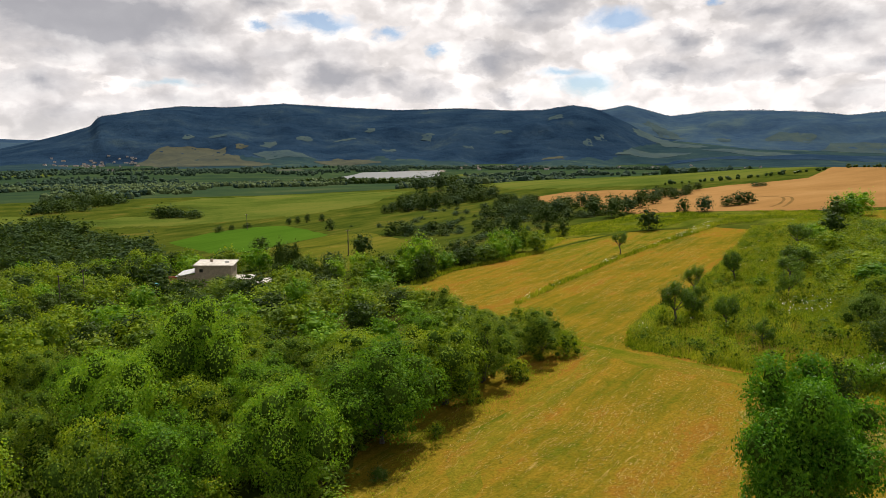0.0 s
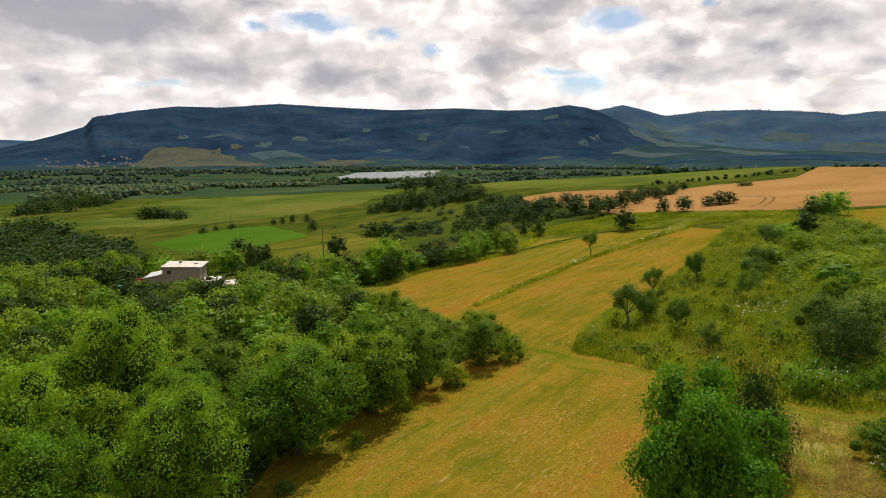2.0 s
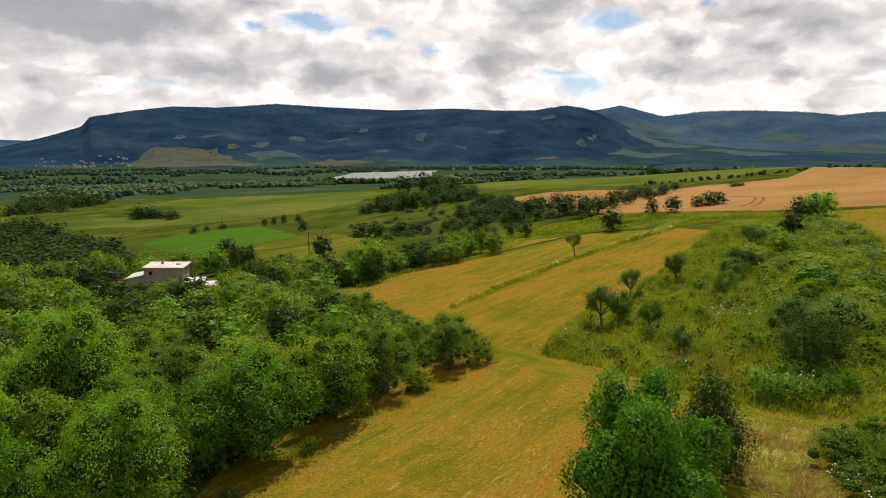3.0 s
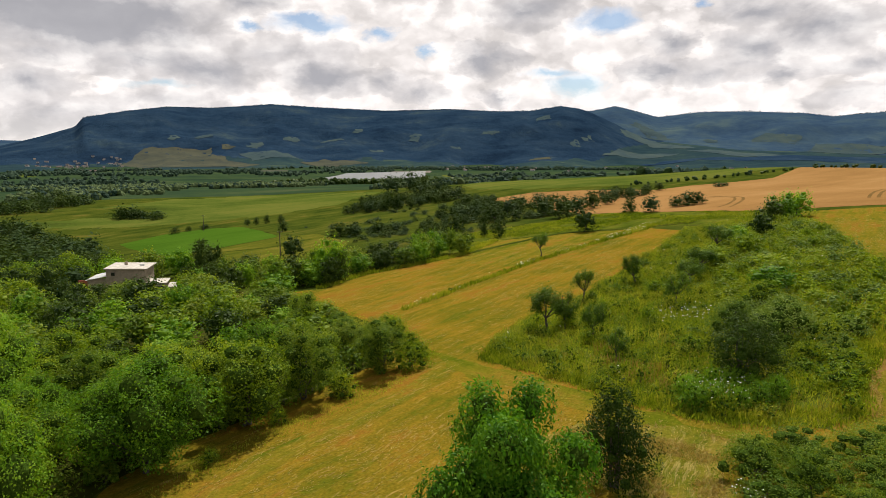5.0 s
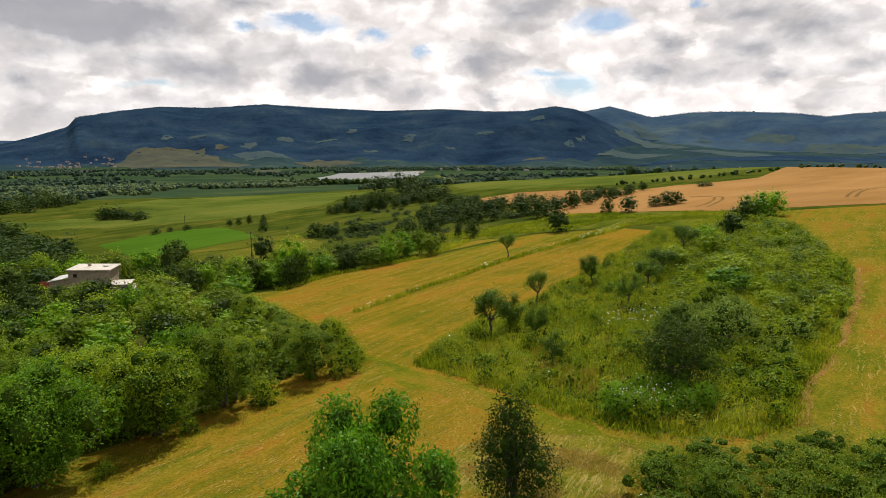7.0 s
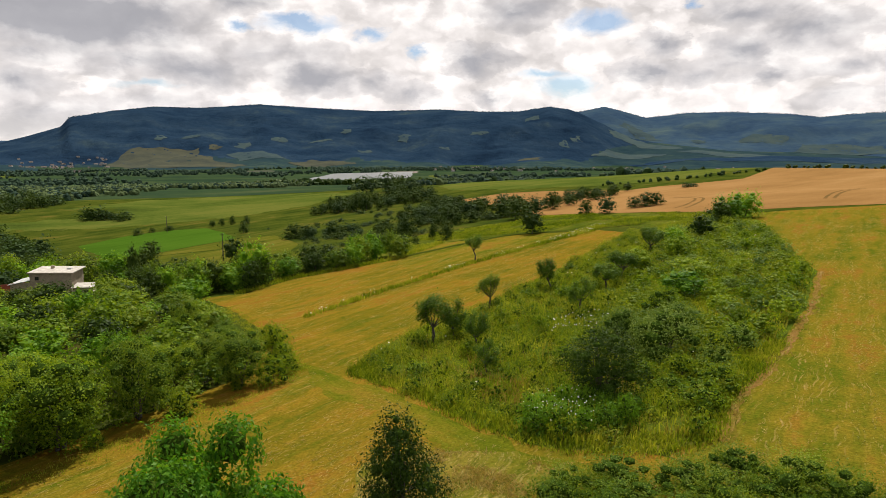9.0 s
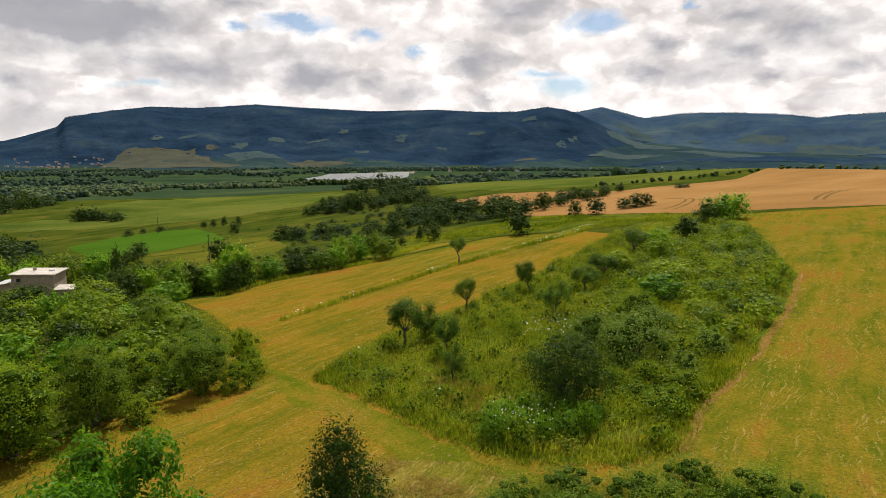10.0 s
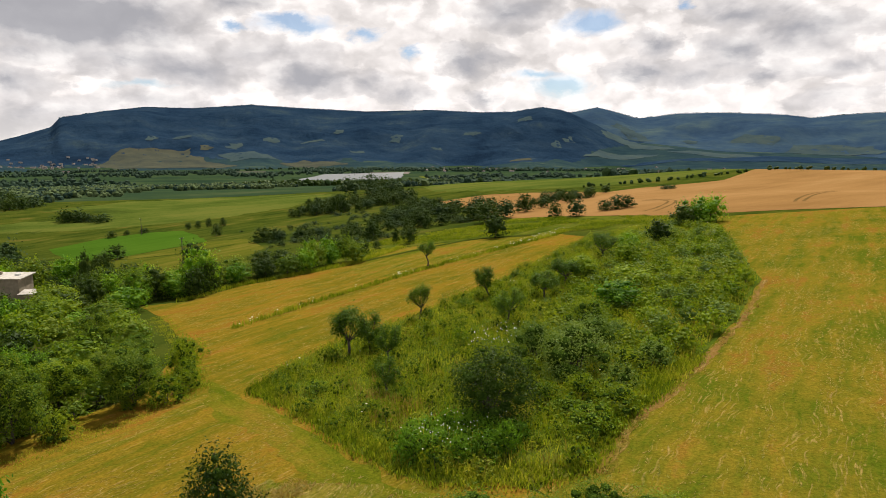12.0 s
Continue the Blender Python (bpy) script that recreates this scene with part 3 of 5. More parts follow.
            out.append((x + wob * (v.x + 0.6 * w.x), y + wob * (v.y + 0.6 * w.y)))
    return out


def field(name, poly, mat, label, category, step=2.0, wob=0.8, lift=0.04, cell=None, seed=1.0, top=None):
    """A field: a thin sheet that lies on the land, with an uneven edge."""
    from_edge = outline(poly, step, wob, seed)
    cell = cell or step * 2
    xs, ys = zip(*from_edge)
    gx, gy = np.meshgrid(np.arange(min(xs), max(xs), cell) + 0.37, np.arange(min(ys), max(ys), cell) + 0.41)
    keep = inside(from_edge, gx, gy)
    pts = [Vector(p) for p in from_edge] + [Vector(p) for p in zip(gx[keep], gy[keep])]
    n = len(from_edge)
    v, _, f, *_ = delaunay_2d_cdt(pts, [], [list(range(n))], 1, 1e-4)
    v = np.array([(p.x, p.y) for p in v])
    z = (top or land)(v[:, 0], v[:, 1]) + lift
    if lift > 0.3 and top is None:
        z[:n] -= lift + 0.35     # the edge of a wide sheet dips into the ground
    ob = new(name, mesh_of(name, np.c_[v, z], [list(q) for q in f], [mat], True))
    if ob.data.polygons[0].normal.z < 0:
        ob.data.flip_normals()
    return tagged(ob, label, category, kind="structure")


WOOD_EDGE = [(-3, 30), (-2.3, 38.5), (-1.6, 46), (0.6, 50), (5, 54.5), (10.3, 61.5), (14.2, 69), (13.3, 73), (7, 86.5), (-3.7, 107), (-12, 119)]
meadow = field("mown_meadow", [(x - 4.5, y + 2) for x, y in WOOD_EDGE[:8]] + WOOD_EDGE[8:] + [(-4, 118.5), (2, 130.5), (10.3, 135.5), (21, 144), (31, 166), (48, 166), (66, 160), (70, 149), (54, 122), (42, 103), (33, 90), (27, 83), (19.1, 67), (24, 61), (32, 49), (40, 45), (44, 40), (44, 8), (-3, 8)], MOWN, "mown hay meadow, yellow-brown with straw streaks", "meadow", 1.5, 0.5, 0.012, 2.5)
meadow_r = field("mown_meadow", [(40, 45), (47.2, 53.2), (52, 58), (65, 74.6), (77, 93), (86, 118), (97, 149), (104, 166), (139, 157), (200, 128), (230, 40), (200, 0), (70, 5), (44, 8), (44, 40)], MOWN_RIGHT, "mown hay meadow beside the scrub, green and straw coloured", "meadow", 2.0, 0.5, 0.012, 4.0, 4.0)
wheat = field("wheat_field", [(44, 352), (62, 213), (76, 203.5), (98, 176), (111, 171.5), (139, 157.6), (210, 130), (330, 200), (360, 420), (230, 395), (184, 335), (139, 326), (118, 310), (92, 351), (70, 369)], WHEAT, "ripe golden-orange wheat field", "wheat field", 4.0, 1.2, 0.06, 8.0, 2.0)
crop = field("crop_field", [(30, 528), (45, 440), (73, 398), (114, 368), (158, 364), (205, 400), (340, 430), (420, 560), (300, 640), (170, 640), (60, 640)], BIGGREEN, "long green crop field behind the wheat", "field", 10, 2, 0.4, 14, 3.0)
crop2 = field("crop_field", [(-231, 464), (-205, 556), (-144, 596), (-72, 587), (-20, 537), (-45, 424), (-78, 389), (-140, 375), (-217, 371), (-243, 360), (-300, 405), (-280, 425), (-225, 405), (-190, 425), (-170, 440), (-195, 480)], BIGGREEN, "wide green crop field with a paler strip", "field", 9, 2, 0.4, 14, 5.0)
crop3 = field("crop_field", [(-125, 300), (-116, 333), (-98, 341), (-80, 335), (-60, 295), (-44, 258), (-56, 243), (-66, 226), (-80, 230), (-90, 246)], BRIGHT, "bright green field of young crop", "field", 5, 1.0, 0.05, 9, 6.0)
fallow = field("fallow_field", [(-66, 225), (-56, 242.5), (-43.5, 257), (-28, 252), (-10, 206), (-6, 176), (-12, 150), (-25, 146), (-40, 170), (-50, 196)], YELLOW, "yellow-green flowering fallow field", "field", 4, 1.0, 0.03, 7, 7.0)
meadow_b = field("mown_meadow", [(20.5, 143.4), (30.5, 165.6), (48, 165.7), (65.6, 160.3), (51, 145.4), (38, 130.2), (30.5, 121.5), (24, 127), (21, 135)], MOWN_RIGHT, "greener end of the mown strip", "meadow", 2.0, 0.8, 0.018, 4.0, 17.0)
strips = field("pasture_strip", [(21.5, 145), (31, 167), (48, 167.5), (66, 161.5), (80, 160), (94, 160), (99, 174), (76, 202), (62, 211), (48, 200), (28, 192), (12, 180), (4, 160)], PASTURE, "green pasture strip beyond the hay meadow", "pasture", 4, 1.0, 0.018, 7, 8.0)
scrub = field("scrub_ground", [(19.3, 66.4), (23.1, 62), (28.5, 53.7), (32.4, 48.8), (35, 46.8), (40, 45.5), (43, 46.5), (47.2, 53.2), (52, 58), (65, 74.6), (77, 93), (86, 118), (97, 149), (103, 166), (88, 165), (70, 150), (54, 122.5), (42.5, 104), (33, 90), (27.4, 84), (21.6, 75)], SCRUB_FLOOR, "weedy ground under the scrub", "ground", 1.5, 0.4, 0.018, 3, 9.0)
floor = field("wood_floor", [(-8.5, 31), (-7.4, 40), (-6.4, 47), (-3.5, 52.4), (1, 57.6), (6, 64), (9.5, 69.5), (9.2, 72.6), (3, 84), (-9, 104.5), (-18, 117), (-40, 125), (-75, 146), (-110, 146), (-62, 84), (-38, 44), (-22, 26)], WOOD_FLOOR, "dark leaf litter under the wood", "ground", 2.0, 0.5, 0.016, 4, 16.0)
track = field("grass_track", [(8, 70.5), (14.7, 70.5), (19, 65), (24, 59.5), (29, 51.5), (34, 45.5), (38, 42), (38, 39.5), (33, 42.5), (27.5, 48.5), (22, 57), (17.5, 62.5), (15, 67.5), (14.8, 69)], TRACK, "flattened green grass track across the meadow", "track", 1.0, 1.0, 0.022, 2, 10.0)
verge = field("grass_verge", [(-0.6, 34), (0.6, 44.5), (2.2, 48.2), (6.8, 53.2), (12.2, 60.4), (15.4, 67.5), (17.0, 66.2), (14.4, 59.6), (8.8, 51.8), (4.4, 46.8), (2.6, 43), (1.4, 34)], MOWN_RIGHT, "greener grass verge along the wood", "verge", 1.0, 0.7, 0.02, 2, 18.0)
dry = field("straw_path", [(24.5, 49), (28, 48), (31.5, 47.3), (34, 44), (31, 41), (30, 35), (29, 26), (26, 26), (26.8, 38), (23, 42), (22, 46)], DRY, "pale dry straw path through the meadow", "path", 1.0, 1.3, 0.027, 2, 11.0)
dry2 = field("straw_edge", [(43.6, 46.4), (47.4, 53), (52.2, 57.8), (65.2, 74.4), (77.2, 92.8), (77.7, 92.6), (65.7, 74.1), (52.8, 57.3), (48, 52.5), (44.5, 46)], SWATH, "pale straw along the scrub's mown edge", "path", 0.5, 0.36, 0.024, 2, 12.0)
lake = field("lake", [(-227, 1385), (-205, 1700), (-6, 1830), (-5, 1510), (-60, 1400), (-106, 1345), (-190, 1330)], WATER, "pale grey reservoir lake in the valley", "lake", 30, 6, 1.2, 60, 13.0, lambda x, y: -52.2 + 0 * x)
shore = field("lake_shore", [(-240, 1330), (-227, 1385), (-190, 1330), (-106, 1345), (-100, 1325), (-180, 1290)], SAND, "pale dry lake shore", "shore", 20, 4, 0.8, 40, 14.0)
bank = field("lake_shore", [(-200, 1715), (-110, 1880), (10, 1990), (0, 1840)], TILE_FAR, "brown earth bank behind the lake", "shore", 20, 6, 3.0, 50, 15.0)
slope = ridge(CREST, 2400, 4000, 1.2, 42)


def sector(a0, a1, d0, d1, skew=0.0):
    """Four corners of a field far off, from degrees and distances."""
    return [(d * math.sin(radians(a)), d * math.cos(radians(a))) for a, d in ((a0, d0), (a0 + skew, d1), (a1 + skew * 0.5, d1 * 1.02), (a1, d0 * 1.03))]



def paint_meadows(ob, patches):
    """Give the faces of a slope that lie inside the patches another material: 1 brown, 2 green."""
    me = ob.data
    c = np.zeros(len(me.polygons) * 3)
    me.polygons.foreach_get("center", c)
    c = c.reshape(-1, 3)
    d, a = np.hypot(c[:, 0], c[:, 1]), np.degrees(np.arctan2(c[:, 0], c[:, 1]))
    wob = np.array([noise.noise(Vector((x * 0.027, y * 0.027, 0))) for x, y in c[:, :2]])
    idx = np.zeros(len(c), np.int32)
    for poly, slot in patches:
        idx[inside(poly, a + wob * 0.5, d + wob * 45)] = slot
    me.polygons.foreach_set("material_index", idx)


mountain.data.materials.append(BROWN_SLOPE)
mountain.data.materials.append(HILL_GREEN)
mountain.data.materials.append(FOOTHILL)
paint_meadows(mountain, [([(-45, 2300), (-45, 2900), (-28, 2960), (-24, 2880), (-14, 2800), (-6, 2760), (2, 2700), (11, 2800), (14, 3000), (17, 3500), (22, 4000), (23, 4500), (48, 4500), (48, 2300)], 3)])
hill_slope = ridge(CREST_FAR, 3050, 4600, 1.1, 38)


def both_slopes(x, y):
    return np.maximum(slope(x, y), hill_slope(x, y))


def hillside(poly, mat, label, seed, step=22):
    """A meadow or wood on the slopes, its corners in degrees and metres."""
    field("hillside_patch", [(d * math.sin(radians(a)), d * math.cos(radians(a))) for a, d in poly], mat, label, "hillside", step, 22, 1.0, 24, seed, both_slopes)


def clearing(a, d, wide, deep):
    return [(a - wide / 2, d), (a - wide * 0.3, d + deep), (a + wide * 0.35, d + deep * 1.2), (a + wide / 2, d + deep * 0.2), (a + wide * 0.1, d - deep * 0.15)]


hillside([(-25.2, 2770), (-23.9, 2925), (-23.2, 3058), (-20.9, 3096), (-18.0, 3060), (-17.6, 2850), (-16.2, 2730), (-13.9, 2600), (-16.2, 2520), (-21, 2520), (-23.9, 2620)], BROWN_SLOPE, "brownish dry hill meadow under the forest", 61.0)
hillside([(-10.9, 2720), (-8.8, 2810), (-6.4, 2755), (-5.2, 2600), (-8.4, 2610)], BROWN_SLOPE, "brown-green pasture above the lake", 62.0)
hillside([(-15.8, 2945), (-12.8, 2890), (-11.0, 2790), (-14.6, 2740)], HILL_GREEN, "grey-green pasture on the foothill", 63.0)
hillside([(8.3, 2870), (8.8, 2925), (10.4, 2915), (10.5, 2860)], BROWN_SLOPE, "pale ochre farmyard below the mountain", 64.0, 14)
hillside([(15.6, 3700), (16.2, 3900), (17.2, 3900), (19.0, 3640), (21.5, 3560), (21.0, 3490), (18.4, 3500)], HILL_GREEN, "sunlit green pasture running down the valley side", 65.0)
hillside([(16.4, 4080), (17.0, 4180), (18.2, 4080), (19.8, 3860), (18.6, 3850)], HILL_GREEN, "sunlit green pasture on the far hill", 66.0)
hillside([(21.0, 3420), (22.5, 3500), (26.5, 3480), (28.5, 3400), (25.0, 3330)], HILL_GREEN, "pale green fields at the foot of the hills", 67.0)
hillside([(25.5, 3840), (26.6, 3960), (29.0, 3900), (28.6, 3800)], HILL_GREEN, "pale green hill meadow", 68.0)
hillside([(29.5, 3700), (30.0, 3840), (35.0, 3860), (36.0, 3720)], HILL_GREEN, "pale green hill meadow", 69.0)
hillside([(16.5, 2860), (19, 3060), (23, 3230), (27, 3380), (33, 3560), (37, 3600), (37, 3300), (28, 3150), (22, 2980), (18, 2800)], FOREST, "dark belt of woods at the hills' foot", 70.0)
hillside([(14.4, 3120), (15.6, 3260), (17.8, 3280), (20.4, 3330), (20.0, 3270), (17.2, 3170)], HILL_GREEN, "light field on the foothill", 71.0)
for a, d, wide, deep, mat, seed in [(-1.3, 3240, 1.1, 90, HILL_GREEN, 72.0), (-4.6, 3040, 1.5, 40, HILL_GREEN, 73.0), (-11.6, 3200, 1.2, 45, HILL_GREEN, 74.0), (-8.4, 3210, 2.2, 30, HILL_GREEN, 75.0), (12.2, 3180, 0.9, 80, HILL_GREEN, 76.0),
                                  (13.2, 3280, 0.8, 60, HILL_GREEN, 77.0), (-20.8, 3190, 0.9, 60, HILL_GREEN, 78.0), (-18.4, 3200, 1.4, 50, HILL_GREEN, 79.0), (-14.5, 3110, 1.2, 60, HILL_GREEN, 80.0), (-16.6, 3060, 0.9, 50, BROWN_SLOPE, 81.0),
                                  (5.0, 3300, 1.4, 40, HILL_GREEN, 82.0), (2.2, 3020, 1.2, 40, HILL_GREEN, 83.0), (-6.2, 3330, 1.0, 40, HILL_GREEN, 84.0), (9.5, 3500, 1.2, 50, HILL_GREEN, 85.0), (22.6, 3760, 1.4, 60, HILL_GREEN, 86.0)]:
    hillside(clearing(a, d, wide, deep), mat, "small pale clearing in the mountain forest", seed, 14)
for a0, a1, d0, d1, mat, seed in [
        (-33, -27, 880, 960, VALLEY_FIELD, 41.0), (-27, -22, 1500, 1750, VALLEY_FIELD, 42.0), (-33, -29, 1300, 1550, VALLEY_FIELD, 43.0), (-21, -17, 1900, 2100, VALLEY_FIELD, 44.0),
        (-36, -30, 1800, 2050, BIGGREEN, 45.0), (4, 9, 1900, 2050, VALLEY_FIELD, 46.0), (1.5, 4, 1500, 1650, BIGGREEN, 47.0), (12, 18, 2000, 2200, VALLEY_FIELD, 48.0),
        (20, 27, 1700, 1900, BIGGREEN, 49.0), (-15, -11.5, 2000, 2200, BROWN_SLOPE, 50.0), (5, 7.5, 2250, 2330, SAND, 51.0), (26, 33, 2200, 2400, VALLEY_FIELD, 52.0)]:
    field("valley_field", sector(a0, a1, d0, d1, -0.8), mat, "green field on the valley floor", "field", 20, 6, 1.0, 45, seed)


def ribbon(name, points, width, mat, label):
    """A worn line on the land along a smooth path."""
    pts = np.array(points, float)
    t = np.linspace(0, len(pts) - 1, 8 * len(pts))
    k = np.arange(len(pts))
    x, y = np.interp(t, k, pts[:, 0]), np.interp(t, k, pts[:, 1])
    for _ in range(4):
        x[1:-1], y[1:-1] = (x[:-2] + 2 * x[1:-1] + x[2:]) / 4, (y[:-2] + 2 * y[1:-1] + y[2:]) / 4
    n = unit(np.c_[-np.gradient(y), np.gradient(x)]) * width / 2
    a, c = np.c_[x, y] - n, np.c_[x, y] + n
    v = np.concatenate([a, c])
    m = len(x)
    ob = new(name, mesh_of(name, np.c_[v, land(v[:, 0], v[:, 1]) + 0.09], [(i, i + 1, m + i + 1, m + i) for i in range(m - 1)], [mat]))
    if ob.data.polygons[0].normal.z < 0:
        ob.data.flip_normals()
    return tagged(ob, label, name.replace("_", " "), kind="structure")


def unit(v):
    return v / np.maximum(np.linalg.norm(v, axis=-1, keepdims=True), 1e-9)


for line in ([(98, 191), (103.6, 198.6), (111.1, 210.6), (116.5, 222.3), (117, 232), (112, 238)], [(96, 194), (101.5, 200), (109, 212), (114.2, 223), (114.5, 231), (110, 236)],
             [(133, 184), (137.2, 190.3), (148.3, 205.2), (159, 217.6), (170, 226)], [(134.6, 182.6), (138.8, 188.7), (149.8, 203.6), (160.5, 216), (171, 224)]):
    ribbon("wheel_track", line, 0.9, TRACKS, "dark curved wheel track in the ripe wheat")

for line in ([(-62, 222), (-57.4, 218.6), (-38.7, 216.3), (-33.4, 224.2), (-27.2, 231)], [(-66, 224), (-56, 242.5), (-43, 258), (-59, 296), (-80, 336), (-98, 342)],
             [(4, 176), (28, 193.5), (48, 202), (62, 212)], [(-9, 176), (-10, 205), (-31, 260)], [(22, 147), (34, 158), (47, 168.5), (66, 163), (78, 164)]):
    ribbon("field_verge", line, 1.6, ROUGH, "uncut green verge between two fields")

# ---- trees and shrubs ----


def leaves(rs, centres, outward, size, droop=0.25, wide=0.5):
    """Folded leaves: four corners each, at the given places."""
    n = len(centres)
    nor = unit(outward + rs.normal(0, 0.55, (n, 3)) + (0, 0, 0.35))
    u = unit(np.cross(nor, rs.normal(0, 1, (n, 3))))
    u = unit(u + outward * 0.35 - np.array((0, 0, droop)))
    v = unit(np.cross(nor, u))
    s = size * rs.uniform(0.65, 1.35, (n, 1))
    fold = nor * s * 0.12
    q = np.stack([centres - u * s * 0.5, centres + v * s * wide * 0.5 + fold, centres + u * s * 0.5, centres - v * s * wide * 0.5 + fold], 1)
    return q.reshape(-1, 3)


def shell(rs, lobes, n, spray, deep=0.62, per=9):
    """Places and outward ways of leaves, in sprays on the lobes of a crown, none deep inside another lobe."""
    c, r = np.array([l[:3] for l in lobes]), np.array([l[3:] for l in lobes])
    w = r[:, 0] * r[:, 2]
    m = max(8, n // per)
    pick = rs.choice(len(lobes), m, p=w / w.sum())
    way = unit(rs.normal(0, 1, (m, 3)) + (0, 0, 0.25))
    rad = deep + (1.06 - deep) * rs.rand(m, 1) ** 0.5
    p = c[pick] + way * r[pick] * rad
    hidden = np.zeros(m, bool)
    for k in range(len(lobes)):
        q = np.linalg.norm((p - c[k]) / r[k], axis=1)
        hidden |= (q < 0.62) & (pick != k)
    p, way = p[~hidden], way[~hidden]
    p, way = np.repeat(p, per, axis=0), np.repeat(way, per, axis=0)
    off = rs.normal(0, 1, p.shape) * spray
    off -= way * (np.sum(off * way, axis=1, keepdims=True) * 0.55)
    return p + off - (0, 0, 1) * np.abs(rs.normal(0, spray * 0.35, (len(p), 1))), unit(way + off / spray * 0.22)


ICO = bmesh.new()
bmesh.ops.create_icosphere(ICO, subdivisions=1, radius=1)
ICO_V = np.array([v.co[:] for v in ICO.verts])
ICO_F = np.array([[v.index for v in f.verts] for f in ICO.faces])
ICO.free()


def lumps(rs, lobes, scale):
    """Uneven inner bodies of the crown, as loose triangles."""
    out = []
    for l in lobes:
        v = ICO_V * (1 + rs.normal(0, 0.12, (len(ICO_V), 1)))
        v = v * np.array(l[3:]) * scale + np.array(l[:3])
        out.append(v[ICO_F].reshape(-1, 3))
    return np.concatenate(out)


def tube(points, radii, sides=6):
    """A tapered limb as quads."""
    pts = np.array(points, float)
    rings = []
    for i, p in enumerate(pts):
        a = pts[min(i + 1, len(pts) - 1)] - pts[max(i - 1, 0)]
        a = a / np.linalg.norm(a)
        s = np.cross(a, (0.31, 0.95, 0.1))
        s /= np.linalg.norm(s)
        b = np.cross(a, s)
        th = np.linspace(0, 2 * np.pi, sides, endpoint=False)
        rings.append(p + radii[i] * (np.cos(th)[:, None] * s + np.sin(th)[:, None] * b))
    q = []
    for r0, r1 in zip(rings, rings[1:]):
        for k in range(sides):
            j = (k + 1) % sides
            q += [r0[k], r0[j], r1[j], r1[k]]
    return np.array(q)


def crown_lobes(rs, h, w, base, n, shape, loose=0.0):
    """Lobes of a crown: h high, w wide, from base upwards. shape: round, tall or low."""
    out = []
    top = h - base
    for i in range(n):
        f = (i + 0.5) / n
        a = i * 2.399 + rs.uniform(-0.4, 0.4)
        env = {"round": math.sin(math.pi * (0.13 + 0.75 * f)) ** 0.8, "tall": (1 - f) ** 0.6 * 0.9 + 0.15, "low": math.cos(f * 1.3) ** 0.7}[shape]
        r = w * 0.5 * (0.30 - loose * 0.25 + (0.16 + loose * 0.4) * rs.rand()) * (0.65 + 0.35 * env)
        out_r = max(0.0, w * 0.5 * env - r * 0.75) * rs.uniform(0.75 - loose, 1.08 + loose)
        rz = min(r * rs.uniform(0.75, 1.0), top * 0.42)
        z = base + rz * 0.75 + f * (top - rz * 1.7) if shape != "low" else base + rz * 0.3 + f * (top - rz * 1.25)
        out.append((math.cos(a) * out_r, math.sin(a) * out_r, z, r, r, rz))
    out.append((0, 0, base + top * 0.45, w * 0.3, w * 0.3, top * 0.42))
    return out


def tree_meshes(name, seed, h, w, base, count, leaf, mat, shape="round", n_lobes=13, trunk=0.16, stems=1, core=0.62, wide=0.62, bare=0.0, leafy=False, loose=0.0, spray=1.5, per=5, boughs=()):
    rs = np.random.RandomState(seed)
    lobes = crown_lobes(rs, h, w, base, n_lobes, shape, loose) + list(boughs)
    p, o = shell(rs, lobes, count, leaf * spray, 0.62, per)
    if bare:
        keep = np.array([noise.noise(Vector(q * 1.1)) for q in p]) > bare - 0.35
        p, o = p[keep], o[keep]
    # a few sprays that stand out of the crown
    m = max(6, count // 45)
    k = rs.choice(len(p), m)
    sp = np.concatenate([p[k] + o[k] * leaf * s + rs.normal(0, leaf * 0.35, (m, 3)) for s in (0.7, 1.3, 1.9)])
    p, o = np.concatenate([p, sp]), np.concatenate([o, o[k], o[k], o[k]])
    v = leaves(rs, p, o, leaf, 0.25, wide)
    crown = quad_mesh(name + "_crown", v, 4, [mat, CROWN_SHADE])
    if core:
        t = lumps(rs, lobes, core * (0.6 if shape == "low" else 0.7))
        # unless leafy, the core wears the painted inner shade
        tri = quad_mesh(name + "_core", t, 3, [mat, CROWN_SHADE], [0 if leafy else 1] * (len(t) // 3))
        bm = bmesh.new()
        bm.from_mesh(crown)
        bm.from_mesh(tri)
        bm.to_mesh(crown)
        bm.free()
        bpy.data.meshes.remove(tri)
    q = []
    for s in range(stems):
        lean = np.clip(rs.normal(0, 0.05 + 0.08 * (stems > 1), 2), -0.1, 0.1) * h
        foot = np.array((*(rs.normal(0, 0.12, 2) * (stems > 1) * w * 0.3), -0.25))
        mid = foot + (lean[0] * 0.4, lean[1] * 0.4, base * 0.6 + 0.25)
        topp = np.array((lean[0], lean[1], base + (h - base) * 0.6))
        q.append(tube([foot, foot + (0, 0, 0.35), mid, topp], [trunk * 1.35, trunk, trunk * 0.85, trunk * 0.25]))
        for l in lobes[s::max(1, stems)][:0 if count < 520 else 3 if count < 1500 else 9]:
            a = mid + (topp - mid) * rs.uniform(0.0, 0.6)
            b = np.array(l[:3])
            c = (a + b) / 2 + (0, 0, 0.12 * h * rs.uniform(-0.3, 0.6))
            q.append(tube([a, c, b + (b - a) * 0.15], [trunk * 0.42, trunk * 0.28, trunk * 0.08], 4))
    return crown, quad_mesh(name + "_trunk", np.concatenate(q), 4, [BARK]), h, w


